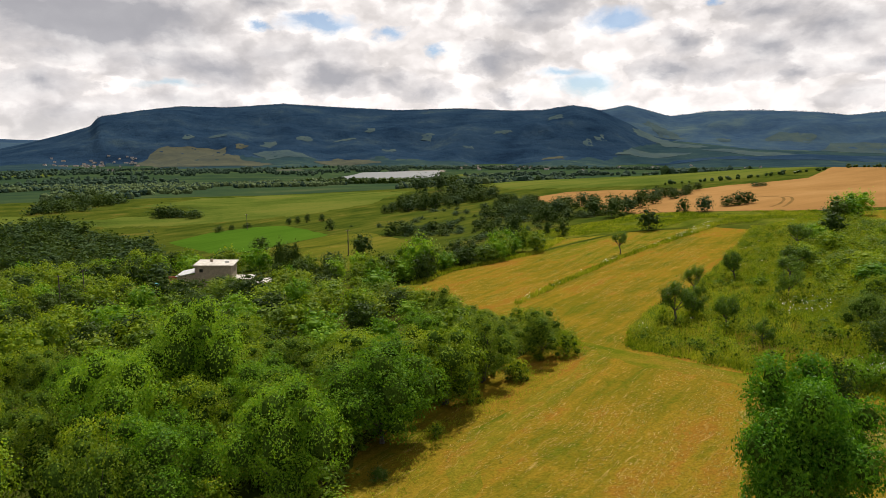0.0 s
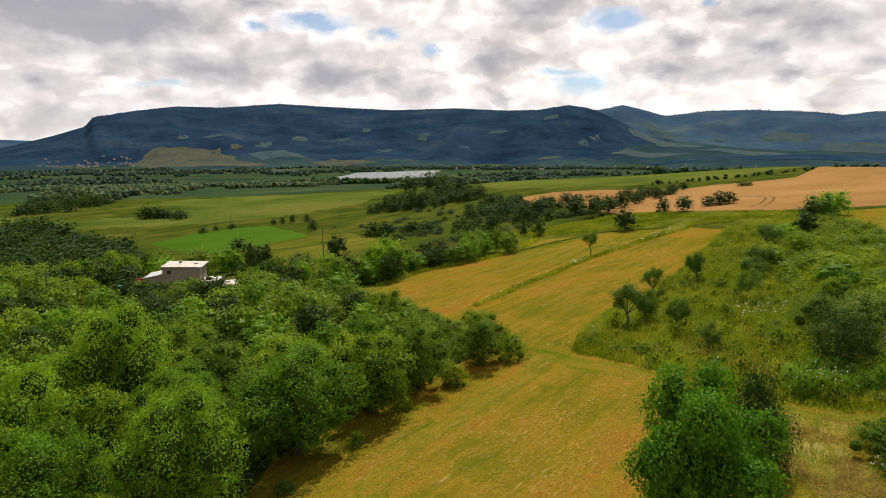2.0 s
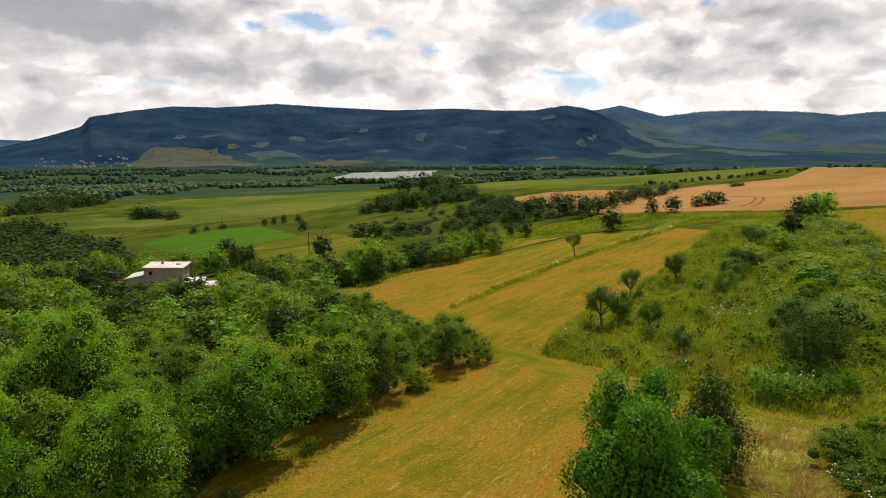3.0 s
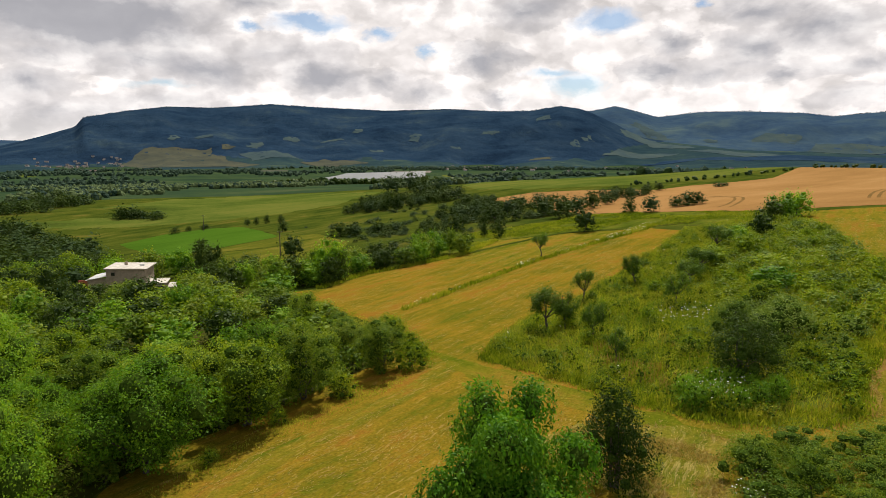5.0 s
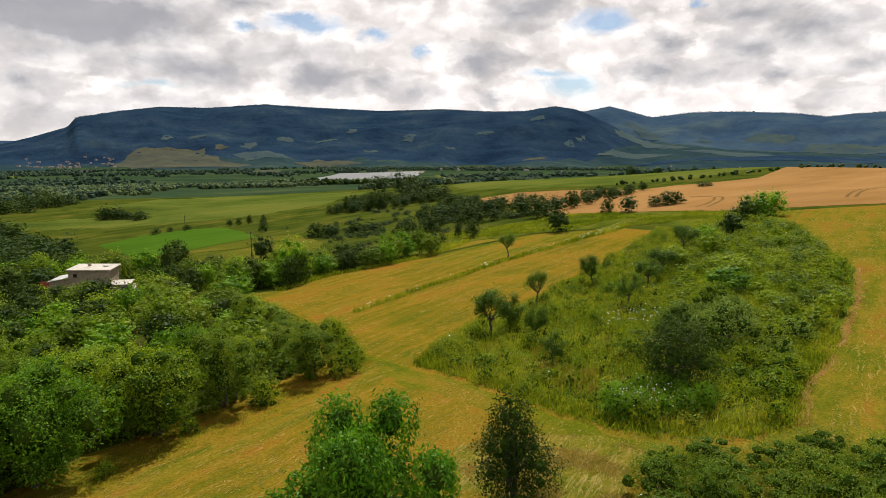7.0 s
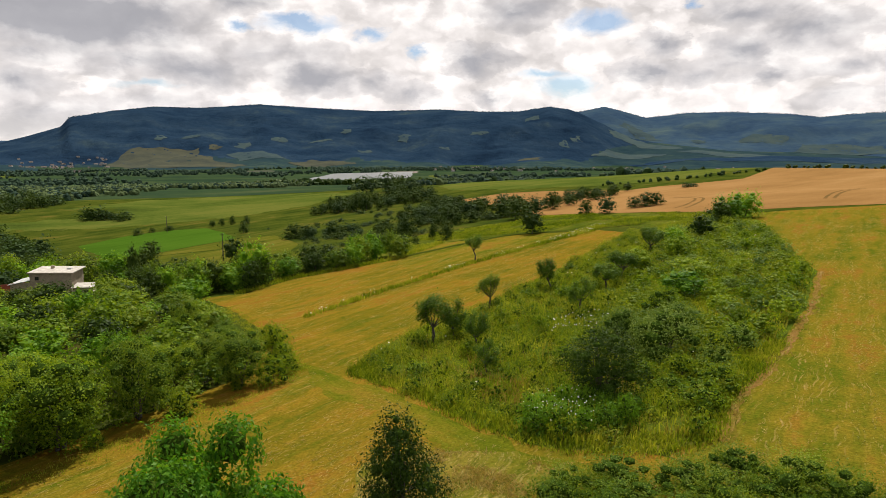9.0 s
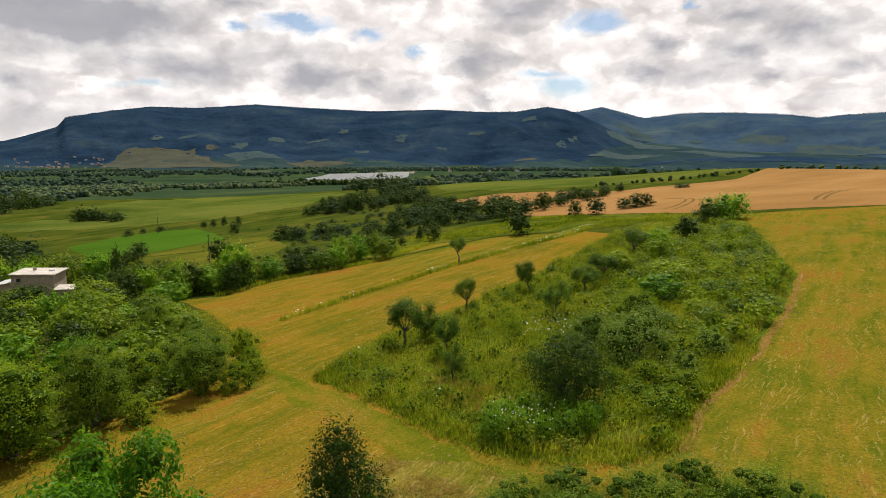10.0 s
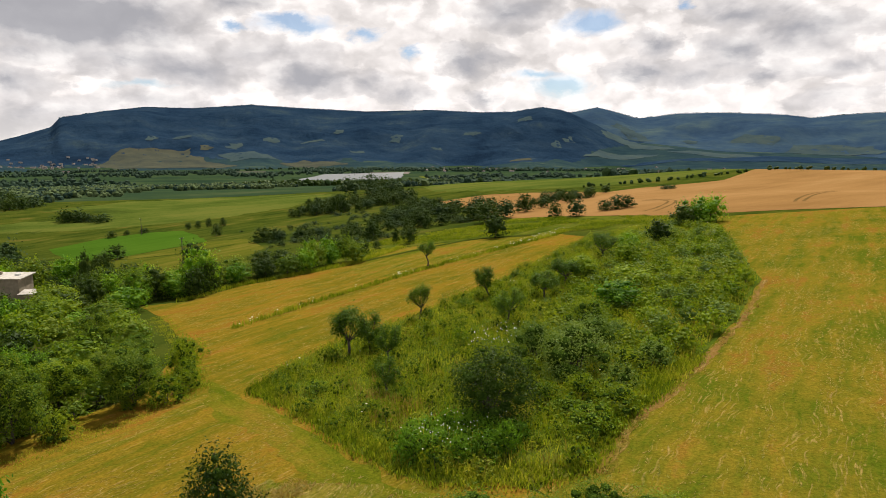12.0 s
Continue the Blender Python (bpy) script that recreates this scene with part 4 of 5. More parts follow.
def orchard_tree(name, seed, h, w, base, limbs, count, leaf, mat, trunk=0.12, up=0.5):
    """An old fruit tree: a bare crooked trunk, open limbs, and leaves in loose tufts along the outer limbs."""
    rs = np.random.RandomState(seed)
    fork = np.array((rs.normal(0, 0.12), rs.normal(0, 0.12), base))
    q = [tube([(0, 0, -0.25), (rs.normal(0, 0.06), rs.normal(0, 0.06), base * 0.5), fork], [trunk * 1.3, trunk, trunk * 0.85])]
    p, o = [], []
    for i in range(limbs):
        a = i * 2.399 + rs.uniform(-0.5, 0.5)
        f = rs.uniform(0.45, 1.0)
        tip = np.array((math.cos(a) * w * 0.42 * f, math.sin(a) * w * 0.42 * f, h - (h - base) * (up * f * f * rs.uniform(0.5, 1.1))))
        mid = fork + (tip - fork) * 0.5 + np.array((math.cos(a), math.sin(a), -0.4)) * w * 0.06 + rs.normal(0, 0.08, 3)
        q.append(tube([fork, mid, tip], [trunk * 0.5, trunk * 0.3, trunk * 0.08], 5))
        for k in range(3):
            s0 = mid + (tip - mid) * rs.uniform(0.1, 0.8)
            end = s0 + unit(rs.normal(0, 1, 3) + (0, 0, 0.5)) * w * rs.uniform(0.12, 0.2)
            q.append(tube([s0, (s0 + end) / 2 + rs.normal(0, 0.04, 3), end], [trunk * 0.22, trunk * 0.14, trunk * 0.06], 3))
            n = count // limbs // 3
            c = s0 + (end - s0) * rs.uniform(0.35, 1.15, (n, 1)) + rs.normal(0, w * 0.066, (n, 3))
            p.append(c)
            o.append(unit(c - (s0 + end) / 2 + (0, 0, 0.15)))
    v = leaves(rs, np.concatenate(p), np.concatenate(o), leaf, 0.3, 0.5)
    return quad_mesh(name + "_crown", v, 4, [mat]), quad_mesh(name + "_trunk", np.concatenate(q), 4, [BARK]), h, w


def plant(kind, meshes, x, y, h, w, label, category, group, turn=None, lean=0.0, rs=random):
    """One tree or shrub of height h and width w, standing at x, y."""
    crown, trunk, mh, mw = meshes
    e = new(kind)
    e.empty_display_size = 0.3
    z = float(land(x, y))
    turn = rs.uniform(0, 360) if turn is None else turn
    e.matrix_basis = pose(x, y, z, lean, lean * 0.5, turn) @ Matrix.Diagonal((w / mw, w / mw, h / mh, 1))
    part("trunk", trunk, e)
    part("crown", crown, e)
    return tagged(e, label, category, group)


def spots(poly, gap, seed, tries=4000, clump=0.0, scale=0.03):
    """Places inside a polygon, at least a gap apart (a number, or a function of x and y)."""
    rs = np.random.RandomState(seed)
    xs, ys = zip(*poly)
    got = []
    c = np.stack([rs.uniform(min(xs), max(xs), tries), rs.uniform(min(ys), max(ys), tries)], -1)
    c = c[inside(poly, c[:, 0], c[:, 1])]
    for x, y in c:
        g = gap(x, y) if callable(gap) else gap
        if clump and noise.noise(Vector((x * scale, y * scale, seed))) < clump:
            continue
        if all((x - a) ** 2 + (y - b) ** 2 > g * g for a, b in got[-400:]):
            got.append((x, y))
    return got


LONE = tree_meshes("lone_walnut", 17, 8, 8.4, 0.6, 28000, 0.225, LEAF_LONE, "round", 13, 0.2, 1, 0.85, 0.46, loose=0.25, spray=1.0, per=9, boughs=[(2.2, 0.6, 7.3, 1.2, 1.1, 1.0), (-1.9, -1.2, 7.1, 1.3, 1.2, 1.0), (0.2, 1.9, 7.4, 1.1, 1.1, 0.9), (3.5, -1.0, 5.3, 1.1, 1.1, 0.9), (-3.6, 0.8, 5.0, 1.1, 1.2, 1.0), (-0.6, -3.6, 4.6, 1.3, 1.1, 1.0)])
WALNUT = [tree_meshes("walnut", 12 + i, 8, 8.4, 0.5, 19000, 0.16, LEAF_WALNUT, "round", 17, 0.2, 1, 0.85, loose=0.15) for i in range(2)]
HEDGE = [tree_meshes("hedge_tree", 31 + i, 7, 6.4, 0.5, 8200, 0.165, m, "round", 14, 0.14, 2, 0.85, loose=0.15) for i, m in enumerate((LEAF_HEDGE, LEAF_WALNUT, LEAF_SALLOW, LEAF_HEDGE))]
WOODS = [tree_meshes("wood_tree", 51 + i, 6, 6, 0.3, 1150, 0.38, m, "round", 11, 0.12, 1, 0.85, leafy=True) for i, m in enumerate((LEAF_HEDGE, LEAF_WALNUT, LEAF_SALLOW, LEAF_DARK))]
CLUMP = [tree_meshes("weed_clump", 231 + i, 1.0, 1.8, 0.02, 330, 0.18, m, "low", 8, 0.03, 2, 0.5, 0.35) for i, m in enumerate((LEAF_SHRUB, WEEDS, WEEDS, LEAF_SALLOW))]
VASE = orchard_tree("vase_tree", 85, 4.3, 4.0, 1.7, 8, 2400, 0.22, LEAF_PLUM, 0.13, 0.35)
PLUM = [orchard_tree("plum", 71 + i, 4.6, 4.0, 1.3, 7 + i % 2, 3000 + 900 * (i % 2), 0.19, LEAF_PLUM, 0.13, 0.75) for i in range(4)]
SHRUB = [tree_meshes("shrub", 91 + i, 2.4, 3.6, 0.1, 1400, 0.2, m, "low", 11, 0.05, 3, 0.75, 0.5) for i, m in enumerate((LEAF_SHRUB, LEAF_HEDGE, LEAF_GREY, LEAF_DARK))]
SHRUB_FAR = [tree_meshes("far_shrub", 191 + i, 2.4, 3.6, 0.1, 520, 0.3, m, "low", 10, 0.05, 2, 0.75, 0.5, leafy=True) for i, m in enumerate((LEAF_SHRUB, LEAF_HEDGE, LEAF_GREY, LEAF_SALLOW))]
BIGSHRUB = [tree_meshes("big_shrub", 211 + i, 4.2, 6.4, 0.1, 5200, 0.19, m, "low", 17, 0.08, 4, 0.75, 0.45) for i, m in enumerate((LEAF_SHRUB, LEAF_HEDGE, LEAF_GREY, LEAF_DARK))]
SALLOW = [tree_meshes("sallow", 251 + i, 2.2, 3.8, 0.05, 3600, 0.115, LEAF_SALLOW, "low", 12, 0.05, 4, 0.8, 0.42, spray=2.2, per=4) for i in range(3)]
ELDER = tree_meshes("elder", 261, 2.0, 2.6, 0.05, 1500, 0.17, LEAF_ELDER, "low", 9, 0.05, 3, 0.7, 0.5)
DARKBUSH = [tree_meshes("dark_bush", 111 + i, 5.4, 5.0, 0.1, 9800, 0.16, LEAF_DARK, ("tall", "round")[i], 20, 0.09, 4, 0.5, 0.45, loose=0.1, spray=1.9, per=4) for i in range(2)]
MIDTREE = [tree_meshes("mid_tree", 131 + i, 6, 5.6, 0.1, 640, 0.44, m, s, 10, 0.12, 1, 0.85, leafy=True) for i, (m, s) in enumerate(((LEAF_FIELD, "low"), (LEAF_FAR, "round"), (LEAF_FIELD, "round"), (LEAF_FIELD, "tall")))]
FARTREE = [tree_meshes("far_tree", 151 + i, 7, 7, 0.05, 230, 1.0, m, "low", 9, 0.15, 1, 0.85, leafy=True) for i, m in enumerate((LEAF_FIELD, LEAF_FAR, LEAF_FIELD, LEAF_FAR))]
rnd = random.Random(5)

# the free-standing trees of the foreground
plant("walnut_tree", LONE, 17.9, 31.2, 8.8, 7.2, "rounded walnut tree with glossy green leaves on the meadow", "tree", "", 40)
plant("dark_bush", DARKBUSH[0], 24.8, 40.0, 6.2, 4.9, "dark dense pear-shaped bush beside the straw path", "tree", "", 10)
plant("dark_bush", DARKBUSH[1], 38.7, 54.2, 5.7, 6.0, "dark grey-green round bush among the weeds", "bush", "", 70)

# the wood on the near slope
for x, y, h, w in [(12.6, 65.8, 2.6, 3.6), (13.4, 68.8, 2.0, 2.6), (12.4, 71.5, 2.4, 3.0), (7, 59.5, 2.2, 3.0), (10.8, 75, 3.4, 3.0), (9.5, 80, 2.6, 4)]:
    plant("shrub", SHRUB[0], x, y, h, w, "leafy shrub at the wood's tip", "shrub", "shrubs at the wood's edge", rs=rnd)
near_trees = [(-4.6, 47.4, 8.4, 9.4, 0), (-17.2, 36.8, 7.8, 8.0, 1), (-9.9, 39.0, 8.7, 7.6, 0), (-23.5, 45.0, 10.2, 8.8, 1), (-22.3, 57.0, 11.4, 9.6, 0), (-14.2, 50.5, 7.0, 7.4, 1),
              (-2.2, 56.8, 6.7, 6.2, 0), (3.5, 59.6, 6.9, 5.8, 2), (9.9, 65.6, 5.5, 5.6, 2), (-8.2, 61.8, 5.6, 6.2, 3), (-0.3, 81.0, 6.0, 4.6, 2), (-21.8, 69.4, 7.0, 7.4, 3), (3.0, 67.8, 4.4, 5.4, 0), (-14.5, 59.0, 6.6, 7.0, 2)]
for x, y, h, w, k in near_trees:
    ms = WALNUT[k] if h > 7.3 or y < 52 else HEDGE[k]
    plant("hedge_tree", ms, x, y, h, w, "leafy green tree at the meadow's edge" if x > -6 else "leafy green tree in the dense near wood", "tree", "trees of the near wood", rs=rnd)
NEAR_WOOD = WOOD_EDGE[1:8] + [(5, 86), (-40, 86), (-62, 86), (-38, 44), (-22, 26), (-6, 27)]
for x, y in spots(NEAR_WOOD, 5.4, 7):
    if min(math.hypot(x - a[0], y - a[1]) - a[3] * 0.36 for a in near_trees) < 1.0:
        continue
    # room for the crown at the wood's edge
    if not all(inside(WOOD_EDGE + [(-90, 119), (-90, 20)], np.array([x + 3.0 * c]), np.array([y + 3.0 * s]))[0] for c, s in ((1, 0), (0.7, -0.7), (0.7, 0.7), (0, 1))):
        continue
    h = rnd.uniform(0.8, 1.2) * float(np.interp(y, (30, 45, 60, 75, 90), (8.0, 7.2, 5.8, 4.6, 4.4))) + max(0, -20 - x) * 0.05
    k = rnd.choice((0, 1, 2, 2, 0, 3))
    ms = rnd.choice(WALNUT) if rnd.random() < 0.3 and y < 58 else HEDGE[k] if y < 72 else WOODS[k]
    plant("hedge_tree", ms, x, y, h, rnd.uniform(5.4, 7.4) * min(1, h / 5.0), "leafy green tree in the dense near wood", "tree", "trees of the near wood", rs=rnd)
for x, y in spots([(-7, 36), (-6, 46), (-3.5, 51), (1, 56), (6, 62.5), (10.5, 69), (3, 74), (-12, 74), (-20, 56), (-16, 34)], 2.8, 8):
    plant("shrub", SHRUB_FAR[rnd.choice((0, 1, 3, 3))], x, y, rnd.uniform(1.4, 2.6), rnd.uniform(2.6, 3.8), "shrub of the wood's undergrowth", "shrub", "undergrowth of the near wood", rs=rnd)
FAR_WOOD = [(5, 86), (-3.7, 106), (-12, 118), (-32, 126), (-44, 127), (-60, 132), (-78, 146), (-112, 146), (-64, 86), (-40, 86)]
for x, y in spots(FAR_WOOD, 5.2, 9):
    h = rnd.uniform(0.72, 1.28) * (5.0 - 0.012 * max(0, y - 86)) + max(0, -50 - x) * 0.03
    edge_gap = (5 - x) * 0.87 - (y - 86) * 0.46
    if edge_gap < 0.6:
        continue
    if edge_gap < 9:
        h *= 0.75
    if -48 < x < -22 and y > 108:
        h *= 0.8
    plant("wood_tree", WOODS[rnd.choice((0, 1, 2, 2, 3, 3))], x, y, h, rnd.uniform(5.2, 7.2) * min(1, h / 4.4), "small green tree in the dense wood on the slope", "tree", "trees of the wood on the slope", rs=rnd)
for x, y in spots([(-32, 127), (-12, 120), (-8, 128), (-25, 146), (-38, 150)], 4.6, 10):
    if math.hypot(x + 41, y - 144) < 6.5:
        continue
    plant("wood_tree", rnd.choice(WOODS), x, y, rnd.uniform(3.6, 5.5), rnd.uniform(4.5, 6), "small tree between house and meadow", "tree", "trees round the house", rs=rnd)
# trees round and behind the house
for x, y, h in ((-46, 131, 3.6), (-51.5, 134.5, 3.5), (-41, 127, 3.8), (-56.5, 137, 3.6), (-47, 138, 3.2)):
    plant("wood_tree", WOODS[rnd.choice((0, 2, 3))], x, y, h, 5.6, "small green tree below the house", "tree", "trees round the house", rs=rnd)
for x, y, h, w in ((4.5, 76, 3.6, 4.8), (0.6, 87, 3.6, 4.8), (-2.8, 92.5, 3.8, 5.0), (-5.8, 98, 3.6, 4.8), (7.3, 72.8, 3.0, 4.4), (-1, 75, 4.2, 5.2), (-9.5, 104, 3.6, 4.8), (3.6, 81.5, 3.0, 4.0)):
    plant("wood_tree", HEDGE[2] if y < 82 else WOODS[rnd.choice((0, 2))], x, y, h, w, "small green tree at the wood's meadow side", "tree", "trees of the wood on the slope", rs=rnd)
for x, y, h, w in ((-33.6, 115.0, 5.9, 7.2), (-38.5, 119.5, 4.2, 5.4)):
    plant("wood_tree", WOODS[3], x, y, h, w, "small dark green tree in front of the house", "tree", "trees round the house", rs=rnd)
for x, y in spots([(-66, 160), (-38, 158), (-34, 166), (-44, 170), (-62, 178), (-95, 205), (-120, 205), (-142, 190), (-112, 148), (-78, 148)], 6.0, 12):
    plant("wood_tree", rnd.choice(WOODS + MIDTREE[:2]), x, y, rnd.uniform(5.0, 7.5), rnd.uniform(6, 8), "broad green tree beside the house", "tree", "trees round the house", rs=rnd)
plant("dark_tree", MIDTREE[3], -39.5, 158, 8.5, 4.0, "tall dark conifer-like tree beside the house", "tree", "trees round the house", rs=rnd)
plant("dark_tree", MIDTREE[3], -36.0, 160, 7.5, 3.8, "tall dark conifer-like tree beside the house", "tree", "trees round the house", rs=rnd)

for x, y in spots([(-2.4, 40), (-1.2, 46.5), (1.2, 50.3), (5.5, 54.8), (10, 61), (12.5, 66), (10.5, 66.5), (6, 61), (1, 56), (-4, 50), (-5.5, 40)], 5.5, 13):
    plant("shrub", SHRUB[rnd.choice((0, 1, 3))], x, y, rnd.uniform(0.7, 1.5), rnd.uniform(1.4, 2.4), "leafy shrub at the wood's edge", "shrub", "shrubs at the wood's edge", rs=rnd)

# the thicket between the strips
for x, y in spots([(-14, 121), (-4, 121.5), (1.5, 133), (10, 138), (21, 146.5), (19, 152), (6, 146), (-6, 136), (-14, 129)], 3.3, 14):
    plant("thicket_tree", rnd.choice((WOODS[3], WOODS[2], WOODS[3], WOODS[2], WOODS[1])), x, y, rnd.uniform(3.6, 6.6), rnd.uniform(4.0, 5.8), "dark green bushy tree in the thicket between fields", "tree", "trees of the field thicket", rs=rnd)
plant("thicket_tree", WOODS[1], -4, 127, 8.6, 6.6, "taller green tree standing out of the thicket", "tree", "trees of the field thicket", rs=rnd)

# old plum trees in the weeds
for i, (x, y, h, w) in enumerate([(26.9, 75.0, 5.0, 4.4), (29.0, 75.0, 4.4, 3.4), (31.0, 70.6, 4.2, 3.0), (33.9, 88.2, 4.6, 3.2), (42.9, 95.6, 4.6, 3.4), (43.5, 81.8, 4.4, 3.4), (53.6, 99.5, 4.6, 4.8), (64.2, 118.5, 5.0, 5.4), (35.4, 131.0, 4.3, 3.6), (31.2, 62.6, 3.2, 2.6), (49.5, 93, 4.0, 4.2)]):
    plant("plum_tree", VASE if i == 8 else PLUM[(i * 3 + 1) % 4], x, y, h, w, "small old plum tree with a thin bare trunk" if i != 8 else "lone small plum tree on the mown strip", "tree", "old plum trees", rs=rnd, lean=12 if i == 4 else 0)

# scrub of the island
for x, y in spots([(20.5, 67), (28, 56), (35, 47.6), (40, 46.3), (43, 47.5), (47, 54), (47, 64), (52, 90), (66, 118), (84, 150), (70, 148), (52, 118), (34, 88), (24, 76)], 1.75, 19, 5000):
    plant("weed_bush", CLUMP[rnd.choice((0, 1, 2, 3, 3))], x, y, rnd.uniform(0.7, 1.7), rnd.uniform(1.3, 2.6), "small bushy weed clump among tall grass", "weeds", "weed clumps of the scrub", rs=rnd)
for x, y, h, w, k in [(46.2, 62.6, 4.6, 7.0, 2), (43.5, 66.5, 4.2, 5.6, 2), (49, 68, 3.9, 6.0, 2), (50.5, 75, 3.8, 5.5, 0), (56, 84, 3.6, 6.0, 1), (60, 92, 3.4, 6.0, 0), (78, 132, 4.6, 5.2, 3), (70, 124, 3.8, 5, 1), (66, 112, 3.8, 5, 0), (57, 104, 3.6, 5, 0)]:
    plant("shrub", (BIGSHRUB[k] if y < 80 else WOODS[k]), x, y, h, w, "tall grey-green leafy shrub in the scrub" if k == 2 else "tall leafy green shrub", "shrub", "shrubs of the scrub", rs=rnd)
for x, y in spots([(44, 50), (47.5, 55), (52, 60), (64, 75.5), (75, 92), (84, 117), (95, 147), (88, 152), (74, 136), (62, 112), (53, 92), (47, 76), (42, 62)], 2.5, 16):
    plant("shrub", (SHRUB if y < 66 else SHRUB_FAR)[rnd.choice((0, 1, 0, 2))], x, y, rnd.uniform(1.3, 2.4), rnd.uniform(2.8, 4.2), "low leafy green shrub in the scrub", "shrub", "shrubs of the scrub", rs=rnd)
for x, y in spots([(22, 67), (36, 50), (44, 58), (50, 90), (60, 118), (76, 145), (66, 142), (50, 112), (34, 86)], 5.5, 17, 900):
    plant("shrub", (SHRUB if y < 66 else SHRUB_FAR)[rnd.choice((0, 3, 1))], x, y, rnd.uniform(0.9, 2.0), rnd.uniform(1.6, 3.0), "small green shrub among tall weeds", "shrub", "shrubs of the scrub", rs=rnd)
for x, y in spots([(32.5, 41.5), (36, 43.4), (43.6, 41.8), (48, 36), (48, 24), (34, 28), (32, 35)], 2.2, 18):
    plant("shrub", rnd.choice(SALLOW), x, y, rnd.uniform(1.6, 2.6), rnd.uniform(3.4, 4.6), "leafy shrub in the thicket beside the straw path", "shrub", "shrubs beside the straw path", rs=rnd)
for i, (x, y, h, w) in enumerate([(94, 155, 6.0, 8), (99, 158, 6.3, 8), (90.5, 152.5, 5.0, 6)]):
    plant("field_tree", WOODS[1 if i < 2 else 3], x, y, h, w, "broad bright green tree at the scrub's far end", "tree", "trees at the scrub's end", rs=rnd)

# bushes and trees of the pastures beyond
for x, y, h, w, k in [(73, 201.5, 4.9, 5.2, 0), (78.5, 199.5, 5.0, 6.0, 1), (69.3, 234, 6.8, 7.2, 0), (51.5, 166, 5.8, 6.4, 2), (31.5, 173.5, 5.4, 4.6, 0), (28, 177.5, 4.2, 2.4, 3), (21, 193.5, 6.3, 6.4, 0), (22, 157, 4.2, 2.6, 3), (54, 210, 7.8, 9.5, 0), (61, 219, 6.0, 7.0, 1), (-21.5, 173.2, 6.4, 6.7, 2), (-62, 223, 5.2, 7.6, 0), (-48.8, 284, 5.6, 5.4, 0), (14, 168, 4.0, 5, 2)]:
    plant("field_tree", MIDTREE[k], x, y, h, w, "dark green free-standing bush or tree in the fields", "tree", "trees in the fields", rs=rnd)
for x, y, h, w in [(89.5, 208.5, 3.6, 6.0), (93.5, 210, 4.7, 7.0), (97, 211, 4.2, 6.0), (143.4, 304.9, 2.2, 6.5), (147, 306, 1.8, 5)]:
    plant("field_bush", MIDTREE[0], x, y, h, w, "dense dark bush in the ripe wheat", "bush", "bushes in the wheat", rs=rnd)
for x, y, h, w, k in [(-23.6, 360, 9.2, 6, 3), (-18.2, 354, 9.2, 5.4, 3), (-9, 350, 10, 8, 0), (-4, 349, 9.4, 8, 0), (-31, 352, 5, 6, 0), (8, 412, 11, 13, 1), (18, 420, 12, 14, 1), (13, 405, 9, 12, 0), (-16, 500, 14, 16, 1), (-2, 512, 15, 16, 1), (8, 500, 13, 14, 0), (-17.4, 229, 5.4, 8, 0), (-13, 227, 4.6, 6, 2), (-3.4, 222.5, 4.4, 7, 0), (2, 221, 4.0, 6, 1), (41, 243, 6.0, 8, 1), (45, 245, 5.4, 7, 0), (57, 270, 5.6, 8, 1), (62, 272, 4.6, 7, 0), (-70.3, 343, 4.8, 4, 0), (-75, 341, 4.0, 4, 0), (-79, 339, 3.6, 4, 2), (-62, 338, 4.5, 4, 0), (-101, 340.7, 2.8, 5.7, 0), (-112, 330, 3.6, 6, 0), (-108, 337, 2.8, 4, 0), (23.7, 168, 2.6, 2.6, 0)]:
    plant("field_tree", MIDTREE[k], x, y, h, w, "dark pointed tree between the fields" if k == 3 else "dark green tree or bush between the fields", "tree", "trees in the fields", rs=rnd)
for poly, gap, seed, lo, hi in [
        ([(-30, 345), (-5, 345), (20, 360), (35, 400), (10, 430), (-25, 385)], 6.5, 21, 4.0, 8.5),
        ([(26, 210), (50, 215), (64, 232), (58, 245), (45, 275), (30, 300), (15, 260)], 6.0, 22, 2.5, 6.5),
        ([(78, 240), (92, 262), (112, 292), (118, 306), (104, 300), (84, 280), (70, 262), (62, 248)], 5.5, 23, 2.2, 5.0),
        ([(22, 194), (0, 215), (-14, 225), (-6, 240), (20, 226)], 5.5, 24, 1.8, 4.0),
        ([(36, 250), (44, 330), (30, 345), (18, 300)], 7.0, 26, 2.5, 6.5)]:
    for x, y in spots(poly, gap, seed, 2500, -0.12, 0.05):
        h = rnd.uniform(lo, hi)
        plant("field_tree", rnd.choice(MIDTREE[:3] + MIDTREE[:1]), x, y, h, h * rnd.uniform(1.0, 1.5), "dark green tree in a row between fields", "tree", "trees between the fields", rs=rnd)
for poly, gap, seed in [([(14, 172), (30, 196), (60, 213), (56, 240), (40, 290), (20, 300), (2, 240), (-12, 200)], 4.5, 27), ([(-14, 205), (-30, 262), (-44, 296), (-20, 340), (14, 340), (10, 260)], 7.0, 28)]:
    for x, y in spots(poly, gap * 0.8, seed, 2500, 0.16, 0.05):
        h = rnd.uniform(0.6, 1.9)
        plant("field_bush", rnd.choice(FARTREE), x, y, h, h * rnd.uniform(1.4, 3.0), "low green bush in the rough pasture", "bush", "bushes of the rough pasture", rs=rnd)
